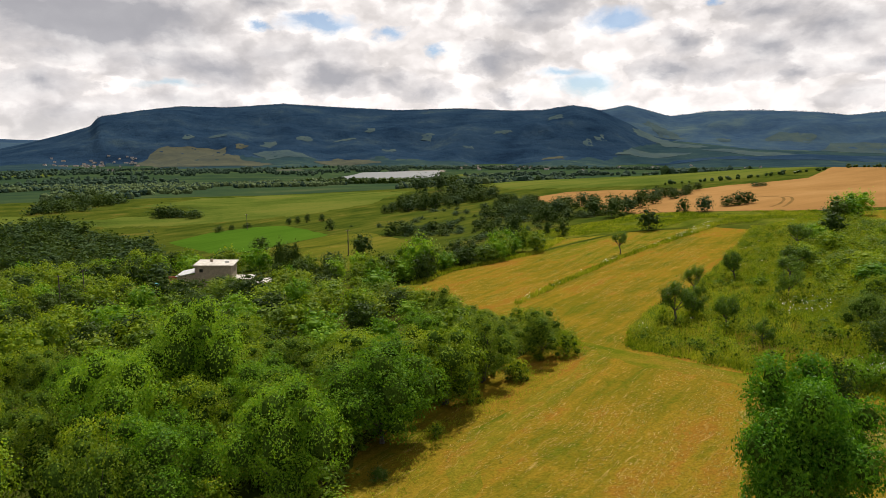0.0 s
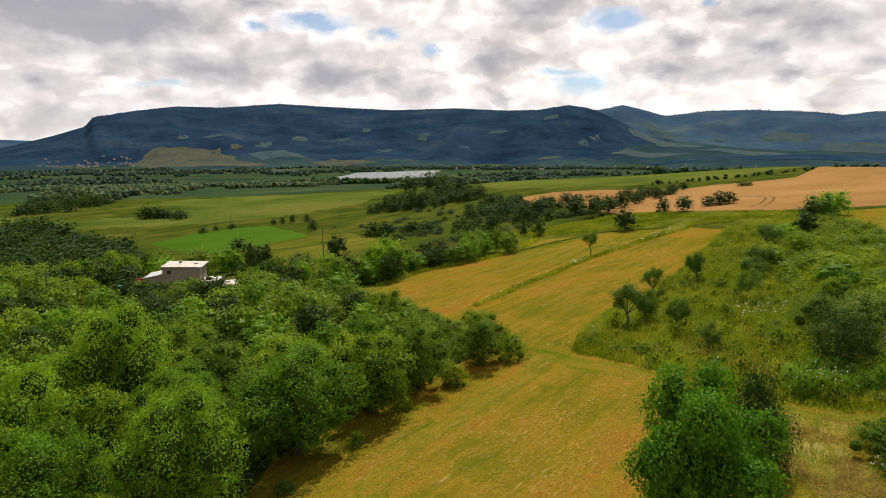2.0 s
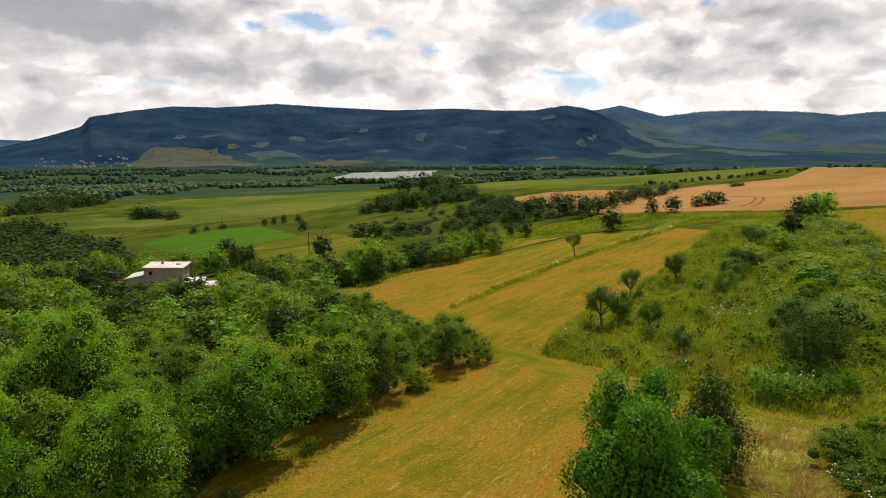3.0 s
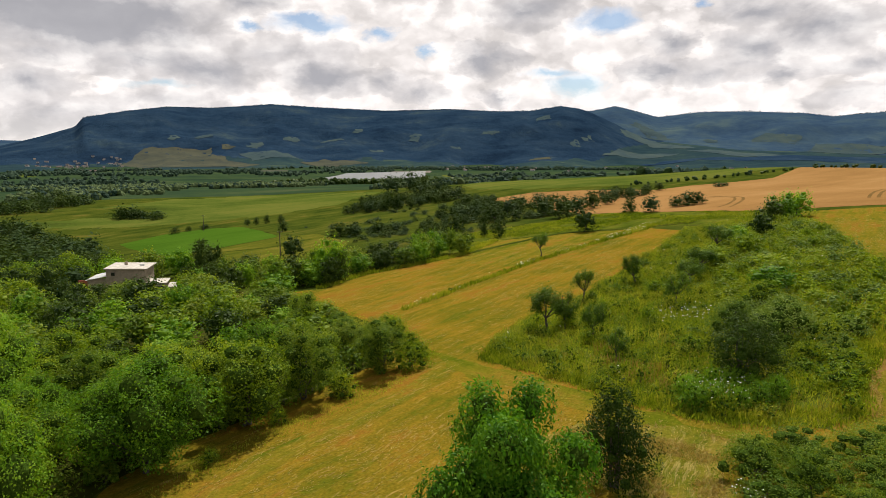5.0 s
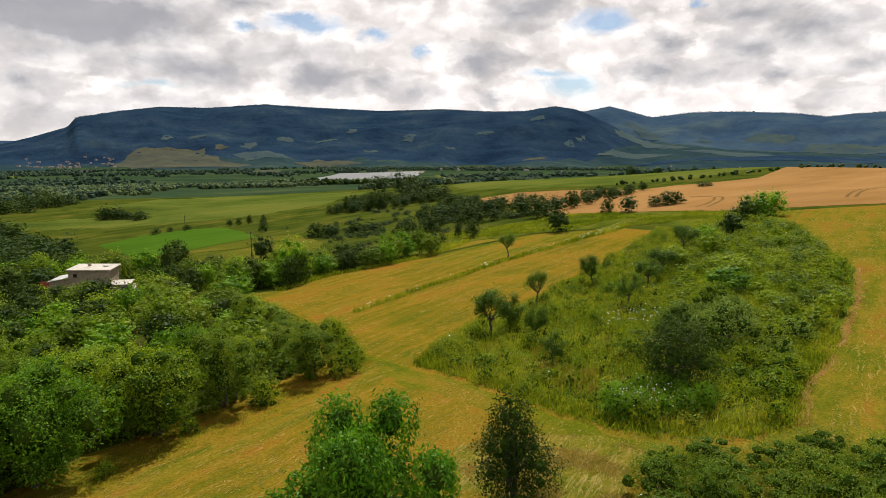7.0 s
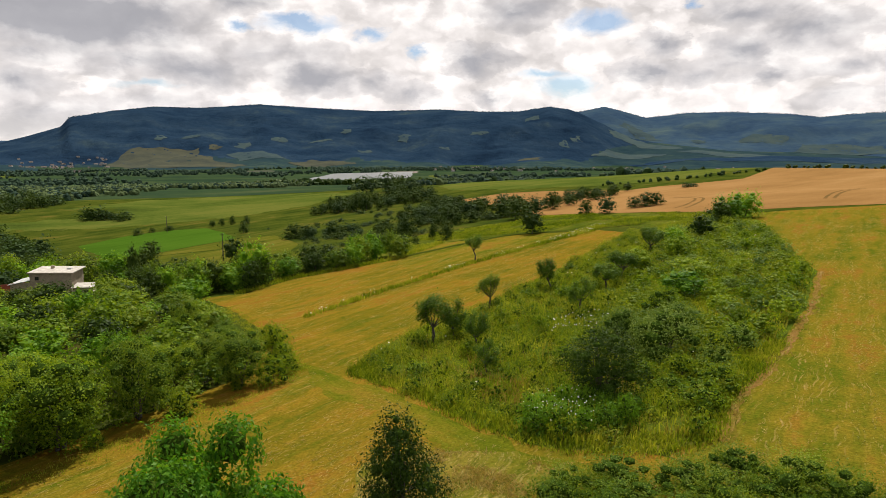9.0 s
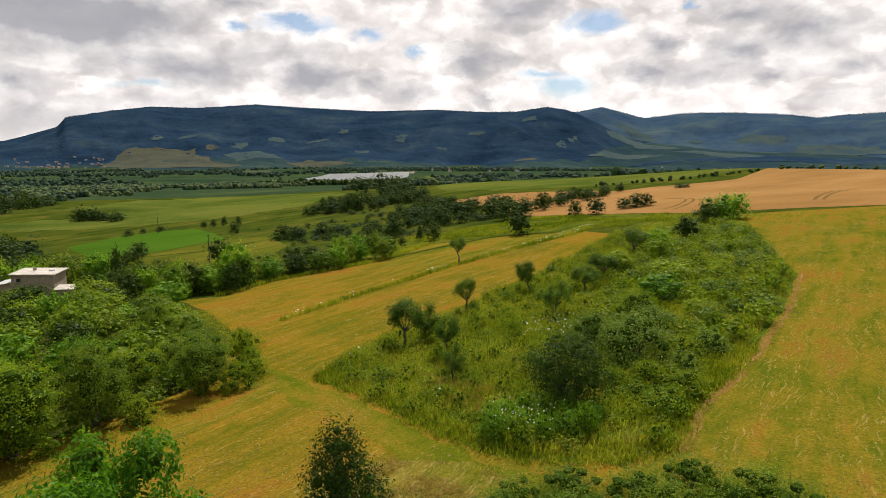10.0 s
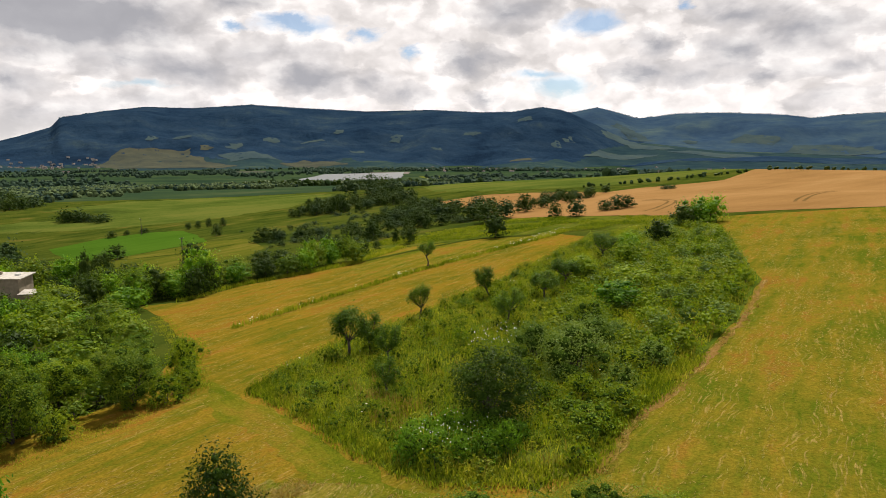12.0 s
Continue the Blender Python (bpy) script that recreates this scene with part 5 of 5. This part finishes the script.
for poly, gap, seed in [
        ([(-250, 366), (-217, 378), (-138, 288), (-100, 238), (-106, 208), (-155, 226)], 7.0, 31),
        ([(-300, 520), (-292, 556), (-250, 520), (-240, 450), (-265, 425)], 7.0, 32),
        ([(-182, 412), (-150, 408), (-150, 420), (-180, 424)], 6.0, 34)]:
    for x, y in spots(poly, gap, seed, 2500, -0.2):
        plant("field_tree", rnd.choice(FARTREE), x, y, rnd.uniform(4, 9), rnd.uniform(8, 12), "dark green tree in the valley woods", "tree", "trees of the valley woods", rs=rnd)


def woods(name, places, lo, hi, mats, seed, label, top=land):
    """Far woods: many lumpy crowns, each built of uneven facets and loose clumps."""
    rs = np.random.RandomState(seed)
    tris, idx = [], []
    px, py = np.array(places).T
    for x, y, z in zip(px, py, top(px, py)):
        r, k = rs.uniform(lo, hi), rs.randint(len(mats))
        for j in range(2):
            c = np.array((x, y, z)) + rs.normal(0, 0.3, 3) * r * (1, 1, 0) + (0, 0, r * (0.35 + 0.35 * j))
            v = ICO_V * (1 + rs.normal(0, 0.2, (len(ICO_V), 1))) * (r * 0.62, r * 0.62, r * 0.6) + c
            tris.append(v[ICO_F].reshape(-1, 3))
            idx += [k] * len(ICO_F)
    ob = new(name, quad_mesh(name, np.concatenate(tris), 3, mats, idx))
    return tagged(ob, label, "woods", kind="stuff")


def valley_spots(n, lo, hi, a0, a1, scale, cut, seed):
    rs = np.random.RandomState(seed)
    out = []
    while len(out) < n:
        d, a = math.sqrt(rs.uniform(lo * lo, hi * hi)), math.radians(rs.uniform(a0, a1))
        x, y = d * math.sin(a), d * math.cos(a)
        if noise.fractal(Vector((x * scale, y * scale * 0.6, seed)), 1.0, 2.0, 3) > cut:
            out.append((x, y))
    return out


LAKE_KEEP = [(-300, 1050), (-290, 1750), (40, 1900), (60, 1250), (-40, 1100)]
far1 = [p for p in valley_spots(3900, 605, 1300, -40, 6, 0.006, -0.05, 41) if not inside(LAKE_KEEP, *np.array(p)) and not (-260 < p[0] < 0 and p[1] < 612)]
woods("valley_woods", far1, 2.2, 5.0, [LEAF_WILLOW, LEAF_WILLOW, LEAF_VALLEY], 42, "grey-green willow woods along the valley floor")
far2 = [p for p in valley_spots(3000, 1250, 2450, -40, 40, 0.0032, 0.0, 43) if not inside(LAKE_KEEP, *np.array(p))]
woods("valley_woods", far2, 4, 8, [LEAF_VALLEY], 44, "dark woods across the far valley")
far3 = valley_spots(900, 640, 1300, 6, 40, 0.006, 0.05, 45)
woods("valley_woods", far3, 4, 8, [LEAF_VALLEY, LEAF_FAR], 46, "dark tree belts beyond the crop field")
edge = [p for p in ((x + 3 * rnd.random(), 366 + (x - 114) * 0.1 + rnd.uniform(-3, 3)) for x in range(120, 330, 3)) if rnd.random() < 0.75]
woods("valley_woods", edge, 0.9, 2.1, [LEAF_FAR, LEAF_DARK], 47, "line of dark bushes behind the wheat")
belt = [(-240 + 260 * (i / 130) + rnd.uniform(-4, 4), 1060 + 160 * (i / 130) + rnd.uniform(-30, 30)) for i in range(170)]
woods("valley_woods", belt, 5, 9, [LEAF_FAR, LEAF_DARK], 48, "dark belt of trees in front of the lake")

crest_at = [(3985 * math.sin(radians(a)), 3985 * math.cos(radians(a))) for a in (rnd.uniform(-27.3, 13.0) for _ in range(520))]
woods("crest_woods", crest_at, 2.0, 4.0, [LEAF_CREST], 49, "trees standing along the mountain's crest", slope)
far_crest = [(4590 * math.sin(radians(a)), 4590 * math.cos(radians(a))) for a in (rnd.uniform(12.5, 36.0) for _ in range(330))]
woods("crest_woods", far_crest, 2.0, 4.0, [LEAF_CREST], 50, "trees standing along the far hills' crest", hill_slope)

# ---- grass, weeds and flowers ----


def blades(name, places, lo, hi, width, mat, seed, label, lean=0.35, per=5, spread=0.22, index_mats=None):
    """Tufts of bent blades, two faces to each blade."""
    rs = np.random.RandomState(seed)
    p = np.repeat(np.array(places), per, axis=0) + rs.normal(0, spread, (len(places) * per, 2))
    n = len(p)
    z = land(p[:, 0], p[:, 1]) + 0.03
    h = rs.uniform(lo, hi, n) * np.repeat(rs.uniform(0.7, 1.25, len(places)), per)
    a = rs.uniform(0, 2 * np.pi, n)
    b = rs.uniform(0, 2 * np.pi, n)
    ln = rs.uniform(0.05, lean, n) * h
    foot = np.c_[p, z]
    side = np.c_[np.cos(a), np.sin(a), 0 * a] * (width * rs.uniform(0.6, 1.4, n))[:, None]
    mid = foot + np.c_[np.cos(b) * ln * 0.35, np.sin(b) * ln * 0.35, h * 0.6]
    tip = foot + np.c_[np.cos(b) * ln, np.sin(b) * ln, h]
    q = np.stack([foot - side * 0.5, foot + side * 0.5, mid + side * 0.4, tip, mid - side * 0.4], 1).reshape(-1, 3)
    ob = new(name, quad_mesh(name, q, 5, [mat]))
    return tagged(ob, label, "grass", kind="stuff")


def carpet(name, places, height, leaf, mat, seed, label, bumps=0.25):
    """Low leafy growth: leaves in a layer whose height swells and sinks."""
    rs = np.random.RandomState(seed)
    p = np.array(places)
    n = len(p)
    swell = np.array([0.45 + 0.9 * max(0.0, 0.45 + noise.noise(Vector((x * bumps, y * bumps, seed)))) * (0.7 + 0.6 * noise.noise(Vector((x * bumps * 4, y * bumps * 4, seed + 3)))) for x, y in p])
    z = land(p[:, 0], p[:, 1]) + height * swell * (0.35 + 0.65 * rs.rand(n) ** 0.6)
    v = leaves(rs, np.c_[p, z], unit(rs.normal(0, 0.6, (n, 3)) + (0, 0, 0.25)), leaf, -1.1, 0.28)
    ob = new(name, quad_mesh(name, v, 4, [mat]))
    return tagged(ob, label, "weeds", kind="stuff")


def scatter(poly, n, seed, scale=0.0, cut=0.0):
    rs = np.random.RandomState(seed)
    xs, ys = zip(*poly)
    c = np.stack([rs.uniform(min(xs), max(xs), n), rs.uniform(min(ys), max(ys), n)], -1)
    c = c[inside(poly, c[:, 0], c[:, 1])]
    if scale:
        c = c[[noise.noise(Vector((x * scale, y * scale, seed))) > cut for x, y in c]]
    return c


ISLAND = [(19.4, 66.8), (23.1, 62.3), (28.5, 54), (32.4, 49.2), (35, 47.2), (40, 46), (43, 47), (47, 53.6), (51.6, 58.2), (64.6, 75), (76.5, 93.2), (85.5, 118), (96.5, 149), (90, 160), (70, 150), (54, 122.3), (42.8, 103.5), (33.3, 89.4), (27.6, 83.5), (21.8, 74.5)]
blades("tall_grass", scatter(ISLAND, 10000, 61), 0.4, 0.85, 0.06, WEEDS, 62, "tall green weeds and grass covering the scrub island")
blades("tall_grass", scatter(ISLAND, 8000, 63, 0.16, 0.08), 0.5, 0.95, 0.05, GRASS, 64, "pale seeding grass among the weeds")
carpet("weeds", scatter(ISLAND, 270000, 161), 0.95, 0.21, WEEDS, 162, "thick yellow-green weeds covering the scrub island")
carpet("weeds", scatter(ISLAND, 120000, 163, 0.12, -0.05), 1.25, 0.19, LEAF_SHRUB, 164, "patches of darker leafy weeds in the scrub", 0.35)
RIM = [(18.9, 66.3), (22.9, 61.6), (28.2, 53.3), (32.2, 48.3), (35, 46.2), (40, 44.8), (43.5, 46), (47.6, 52.9), (52.4, 57.7), (58, 64.8), (56, 66), (46.5, 55), (42, 47.8), (36, 48.6), (32, 52), (27, 59), (22, 66.5), (24, 72), (21, 73)]
blades("tall_grass", scatter(RIM, 16000, 169), 0.15, 0.5, 0.06, WEEDS, 170, "shorter weeds along the rim of the scrub", 0.8)
blades("dry_grass", scatter([(43.6, 46.4), (47.4, 53), (52.2, 57.8), (65.2, 74.4), (77.2, 92.8), (78.6, 92.2), (66.3, 73.8), (53.2, 57), (48.6, 52), (45, 46)], 4000, 165, 0.5, 0.0), 0.05, 0.2, 0.06, HAY, 166, "straw swath along the scrub's edge", 2.5)
blades("dry_grass", scatter([(28, 57), (38, 48), (42, 56), (36, 66), (29, 66)], 900, 65, 0.3, 0.1), 0.6, 1.1, 0.05, HAY, 66, "straw-coloured dry grass in the scrub")
STRIP = [(11.2, 92.5), (19, 104.2), (33.3, 124.2), (51, 144.3), (66, 160), (70, 168), (67, 168.5), (50, 146), (32.5, 125.3), (18, 105.3), (10.2, 93.2)]
blades("tall_grass", scatter(STRIP, 30000, 67), 0.3, 0.75, 0.08, WEEDS, 68, "uncut strip of weeds between mown strips")
EDGE1 = [(-4, 118.5), (2, 130), (10.3, 135), (21, 143.7), (31, 166), (29, 167), (19.5, 146), (9, 137), (0.5, 132), (-6, 119.5)]
blades("tall_grass", scatter(EDGE1, 9000, 69), 0.3, 0.8, 0.09, WEEDS, 70, "weedy margin along the thicket")
HEDGEFOOT = [(-3, 37), (-0.5, 45), (2, 49), (6, 53.5), (11.5, 60.5), (15.3, 69), (13.5, 74), (7.8, 87), (-3, 107.5), (-5, 106), (5.8, 86), (12, 72.5), (13, 69), (9.5, 62.5), (4, 55.5), (-0.5, 51), (-3, 46), (-5, 38)]
blades("tall_grass", scatter(HEDGEFOOT, 9000, 71), 0.05, 0.17, 0.05, WEEDS, 72, "long grass at the foot of the wood")
MEADOW = [(-2, 32), (1, 49), (6, 53), (12, 60), (15.5, 70), (9, 87), (-2, 108), (2, 129), (20, 142), (36, 150), (60, 150), (52, 123), (40, 103), (26, 84), (18, 67), (31, 48), (40, 42), (40, 20), (0, 20)]
MEADOW_R = [(44, 44), (49, 51), (54, 57), (67, 74), (79, 92), (88, 117), (99, 148), (130, 150), (140, 110), (110, 60), (70, 30), (46, 36)]


PASTURE_STRIP = [(24, 150), (33, 168), (48, 169), (66, 163), (94, 161), (98, 173), (76, 200), (62, 209), (48, 198), (28, 190), (12, 178), (6, 160)]
carpet("weeds", scatter(PASTURE_STRIP, 60000, 167, 0.08, -0.1), 0.6, 0.45, WEEDS, 168, "tufted yellow-green growth of the pasture strip", 0.2)


def lying(name, poly, n, seed, way, length, width, mat, label, cut=0.0):
    """Cut hay that lies in the mowing direction, thicker along the swaths."""
    rs = np.random.RandomState(seed)
    c = scatter(poly, n, seed)
    a = radians(way)
    along, across = c[:, 0] * math.cos(a) + c[:, 1] * math.sin(a), -c[:, 0] * math.sin(a) + c[:, 1] * math.cos(a)
    c = c[[noise.noise(Vector((u * 0.06, v * 0.55, seed))) + 0.5 * noise.noise(Vector((u * 0.05, v * 0.06, seed + 9))) > cut for u, v in zip(along, across)]]
    m = len(c)
    th = a + rs.normal(0, 0.5, m)
    d = np.c_[np.cos(th), np.sin(th)] * (length * rs.uniform(0.5, 1.4, m))[:, None] / 2
    w = np.c_[-np.sin(th), np.cos(th)] * (width * rs.uniform(0.6, 1.4, m))[:, None] / 2
    rise = rs.uniform(0, 0.02, m)
    corners = [c - d - w, c - d * 0.8 + w, c + d + w * 0.6, c + d * 0.9 - w]
    q = np.stack([np.c_[k, land(k[:, 0], k[:, 1]) + 0.03 + rise] for k in corners], 1).reshape(-1, 3)
    ob = new(name, quad_mesh(name, q, 4, [mat]))
    return tagged(ob, label, "hay", kind="stuff")


lying("mown_hay", MEADOW, 50000, 173, 53, 0.26, 0.035, HAY, "cut hay lying in swaths on the meadow", 0.06)
lying("mown_grass", MEADOW, 30000, 174, 53, 0.22, 0.035, GRASS, "short green stubble showing between the hay", 0.05)
lying("mown_hay", MEADOW_R, 55000, 175, 56, 0.26, 0.035, HAY, "cut hay lying in swaths on the meadow", 0.14)
lying("mown_grass", MEADOW_R, 30000, 176, 56, 0.24, 0.04, GRASS, "short green stubble showing between the hay", 0.05)
blades("dry_grass", scatter([(24.5, 49), (28, 48), (31.5, 47.3), (34, 44), (31, 41), (30, 35), (29, 26), (26, 26), (26.8, 38), (23, 42), (22, 46)], 7000, 81, 0.4, -0.05), 0.06, 0.22, 0.04, HAY, 82, "pale dry grass along the straw path", 2.6)


def flowers(name, places, lo, hi, size, mat, seed, label):
    """Flower heads: small bent five-cornered discs on stalks."""
    rs = np.random.RandomState(seed)
    p = np.array(places)
    n = len(p)
    c = np.c_[p, land(p[:, 0], p[:, 1]) + rs.uniform(lo, hi, n)]
    nor = unit(rs.normal(0, 0.35, (n, 3)) + (0, -0.25, 1))
    u = unit(np.cross(nor, rs.normal(0, 1, (n, 3))))
    v = np.cross(nor, u)
    s = (size * rs.uniform(0.6, 1.4, n))[:, None]
    heads = [c + (u * math.cos(a) + v * math.sin(a)) * s * 0.5 + nor * s * 0.1 * (k % 2) for k, a in enumerate(np.linspace(0, 2 * np.pi, 5, endpoint=False))]
    q = [np.stack(heads, 1).reshape(-1, 3)]
    down = c - (0, 0, 0.5)
    w = u * 0.012
    q.append(np.stack([c - w, c + w, down + w, (down * 1.0), down - w], 1).reshape(-1, 3))
    ob = new(name, quad_mesh(name, np.concatenate(q), 5, [mat, WEEDS], [0] * n + [1] * n))
    return tagged(ob, label, "flowers", kind="stuff")


FLOWER_SHRUB = [(32.3, 50.6), (35, 49), (39, 49.5), (40.5, 52), (36, 54), (33.5, 53.5)]
for x, y in spots(FLOWER_SHRUB, 1.3, 83):
    plant("elder_shrub", ELDER, x, y, rnd.uniform(1.5, 2.2), rnd.uniform(1.9, 2.6), "low fresh green shrub with white flower heads", "shrub", "white-flowering shrubs", rs=rnd)
flowers("white_flowers", scatter(FLOWER_SHRUB, 170, 84), 1.1, 1.9, 0.08, PETAL, 85, "white flower heads on the low shrubs")
flowers("white_flowers", scatter([(38, 72), (42, 70), (46, 76), (43, 79), (39, 77)], 110, 86), 0.9, 1.3, 0.11, PETAL, 87, "patch of white flowers in the weeds")
flowers("white_flowers", scatter(ISLAND, 600, 88, 0.1, 0.1), 0.8, 1.3, 0.16, PETAL_CREAM, 89, "cream flowers scattered in the weeds")
flowers("cream_flowers", scatter(STRIP, 7000, 90, 0.2, 0.0), 0.4, 0.8, 0.2, PETAL_CREAM, 91, "cream flowers along the uncut strip")
flowers("white_flowers", scatter([(30.5, 38), (32, 38), (32, 32), (30.5, 32)], 70, 92), 0.4, 1.0, 0.11, PETAL, 93, "white blossoms beside the straw path")

# ---- the house and its sheds ----


def block(name, parent, sx, sy, sz, at, mat, turn=(0, 0, 0), bevel=0.03, label=""):
    bm = bmesh.new()
    bmesh.ops.create_cube(bm, size=1)
    bmesh.ops.scale(bm, vec=(sx, sy, sz), verts=bm.verts)
    if bevel:
        bmesh.ops.bevel(bm, geom=bm.edges[:], offset=bevel, segments=1, affect="EDGES")
    me = bpy.data.meshes.new(name)
    bm.to_mesh(me)
    bm.free()
    me.materials.append(mat)
    ob = part(name, me, parent, label)
    ob.matrix_basis = pose(*at, *turn)
    return ob


def house(x, y, z, turn):
    e = new("house")
    e.matrix_basis = pose(x, y, z, 0, 0, turn)
    H = 5.9
    block("wall", e, 8.0, 0.3, H, (0, -3.35, H / 2), PLASTER, label="weathered beige plaster wall")
    block("wall", e, 8.0, 0.3, H, (0, 3.35, H / 2), PLASTER)
    block("wall", e, 0.3, 6.4, H, (-3.85, 0, H / 2), PLASTER)
    block("wall", e, 0.3, 6.4, H, (3.85, 0, H / 2), PLASTER)
    roof = block("roof", e, 8.8, 7.8, 0.22, (0.1, 0, H + 0.12), ROOF, (0, 1.5, 0), label="flat pale cream roof slab")
    block("eave_board", roof, 8.86, 0.06, 0.28, (0, -3.93, -0.05), PLASTER)
    block("chimney", roof, 0.6, 0.5, 0.7, (-1.2, 1.0, 0.4), PLASTER)
    block("roof_hatch", roof, 0.9, 0.8, 0.35, (2.4, 0.2, 0.25), ROOF_GREY)
    for wx, wz in ((-2.6, 4.9), (-2.2, 2.6), (1.9, 1.6)):
        win = block("window", e, 0.8, 0.1, 0.8, (wx, -3.52, wz), WOOD)
        block("pane", win, 0.64, 0.04, 0.64, (0, -0.05, 0), DARK)
        block("sill", win, 0.95, 0.2, 0.06, (0, -0.08, -0.43), PLASTER)
    for wy, wz in ((-1.2, 4.8), (1.4, 4.8)):
        win = block("window", e, 0.1, 1.2, 0.9, (-4.02, wy, wz), WOOD)
        block("pane", win, 0.04, 1.0, 0.7, (-0.05, 0, 0), DARK)
    block("porch_wall", e, 4.0, 0.25, 4.0, (-5.9, -3.2, 2.0), PLASTER)
    block("porch_wall", e, 0.25, 6.0, 3.6, (-7.8, 0, 1.8), RED, label="red brick side wall")
    block("side_fence", e, 1.8, 0.2, 2.6, (-8.9, -3.1, 2.4), RED, label="red painted boards beside the porch")
    block("porch_roof", e, 4.4, 7.2, 0.12, (-6.05, -0.1, 4.1), ROOF_GREY, (0, -11, 0), label="sloping pale metal porch roof")
    return tagged(e, "two-storey beige house with a flat pale roof among trees", "house")


house(-52.3, 150.6, -12.1, 8)


def shed(x, y, z, w, d, h, turn, roof, tilt, label):
    e = new("shed")
    e.matrix_basis = pose(x, y, z, 0, 0, turn)
    for sx, sy, px, py in ((w, 0.15, 0, -d / 2), (w, 0.15, 0, d / 2), (0.15, d - 0.2, -w / 2 + 0.08, 0), (0.15, d - 0.2, w / 2 - 0.08, 0)):
        block("wall", e, sx, sy, h, (px, py, h / 2), PLASTER)
    block("roof", e, w + 0.6, d + 0.6, 0.1, (0, 0, h + 0.12), roof, (tilt, 0, 0), label="pale sheet-metal roof")
    block("door", e, 0.9, 0.08, min(1.9, h - 0.2), (w * 0.2, -d / 2 - 0.1, min(1.9, h - 0.2) / 2), DARK)
    return tagged(e, label, "shed", "sheds beside the house")


shed(-44.6, 146.6, -11.3, 3.6, 3.0, 2.6, 8, ROOF, 6, "small plastered shed with a white sheet roof")
shed(-39.4, 144.2, -10.9, 3.4, 2.6, 1.9, 12, ROOF, 8, "low lean-to with a white sheet roof")


def utility_pole(x, y, h, arms):
    e = new("utility_pole")
    e.matrix_basis = pose(x, y, float(land(x, y)), 0, 0, 30)
    me = quad_mesh("pole", tube([(0, 0, -0.3), (0.02, 0, h * 0.5), (0, 0.02, h)], [0.15, 0.13, 0.10], 8), 4, [WOOD])
    part("post", me, e)
    if arms:
        block("crossarm", e, 1.2, 0.1, 0.1, (0, 0, h - 0.3), WOOD)
        for sx in (-0.5, 0, 0.5):
            part("insulator", quad_mesh("insulator", tube([(sx, 0, h - 0.25), (sx, 0, h - 0.05)], [0.05, 0.03], 6), 4, [ROOF_GREY]), e)
    return tagged(e, "grey wooden utility pole standing in the fields", "utility pole", "utility poles")


for x, y, h in ((-26, 180, 7.2), (-75, 127, 8.0), (-74, 134, 8.0), (-98, 330, 8.0)):
    utility_pole(x, y, h, True)


# ---- the villages under the mountain ----
VILLAGE_WALL = block("wall", None, 9, 7, 4, (0, 0, 0), WALL_FAR, bevel=0)
VILLAGE_ROOF = bpy.data.meshes.new("gable_roof")
VILLAGE_ROOF.from_pydata([(-5, -4, 4), (5, -4, 4), (5, 4, 4), (-5, 4, 4), (-5, 0, 6.4), (5, 0, 6.4)], [], [(0, 1, 5, 4), (2, 3, 4, 5), (0, 4, 3), (1, 2, 5), (3, 2, 1, 0)])
VILLAGE_ROOF.materials.append(TILE_FAR)
WALL_MESH = VILLAGE_WALL.data
bpy.data.objects.remove(VILLAGE_WALL)


def village_house(a, d, top, k, turn):
    x, y = d * math.sin(radians(a)), d * math.cos(radians(a))
    e = new("village_house")
    e.matrix_basis = pose(x, y, float(top(np.array([[x]]), np.array([[y]]))[0, 0]) - 0.3, 0, 0, turn) @ Matrix.Diagonal((k, 1, 1, 1))
    w = part("wall", WALL_MESH, e)
    w.matrix_basis = pose(0, 0, 2.0)
    part("roof", VILLAGE_ROOF, e, "brown tile roof")
    return tagged(e, "tiny pale village house with a brown roof", "house", "village houses")


def lower(x, y):
    return np.maximum(land(x, y), slope(x, y))


for i in range(46):
    village_house(rnd.uniform(-31, -24.3), rnd.uniform(2700, 3090), lower, rnd.uniform(0.8, 1.6), rnd.uniform(0, 180))
for i in range(22):
    village_house(rnd.uniform(1.5, 12), rnd.uniform(2000, 2500), lower, rnd.uniform(0.8, 1.6), rnd.uniform(0, 180))
for i in range(14):
    village_house(rnd.uniform(14, 33), rnd.uniform(2100, 2700), lower, rnd.uniform(0.8, 1.6), rnd.uniform(0, 180))
village_house(-26.9, 2250, lower, 6.5, 20)


# a small teal water tank in the garden beside the house
tank = new("water_tank")
tank.matrix_basis = pose(-62.6, 141.5, float(land(-62.6, 141.5)), 0, 0, 20)
TEAL = plain_material("teal_plastic", (0.02, 0.22, 0.24), (0.04, 0.32, 0.33), 0.5, 2.0)
block("tank_body", tank, 1.6, 1.1, 1.1, (0, 0, 2.1), TEAL, bevel=0.12)
block("tank_stand", tank, 1.5, 1.0, 1.55, (0, 0, 0.775), WOOD)
tagged(tank, "small teal plastic water tank on a wooden stand", "water tank")
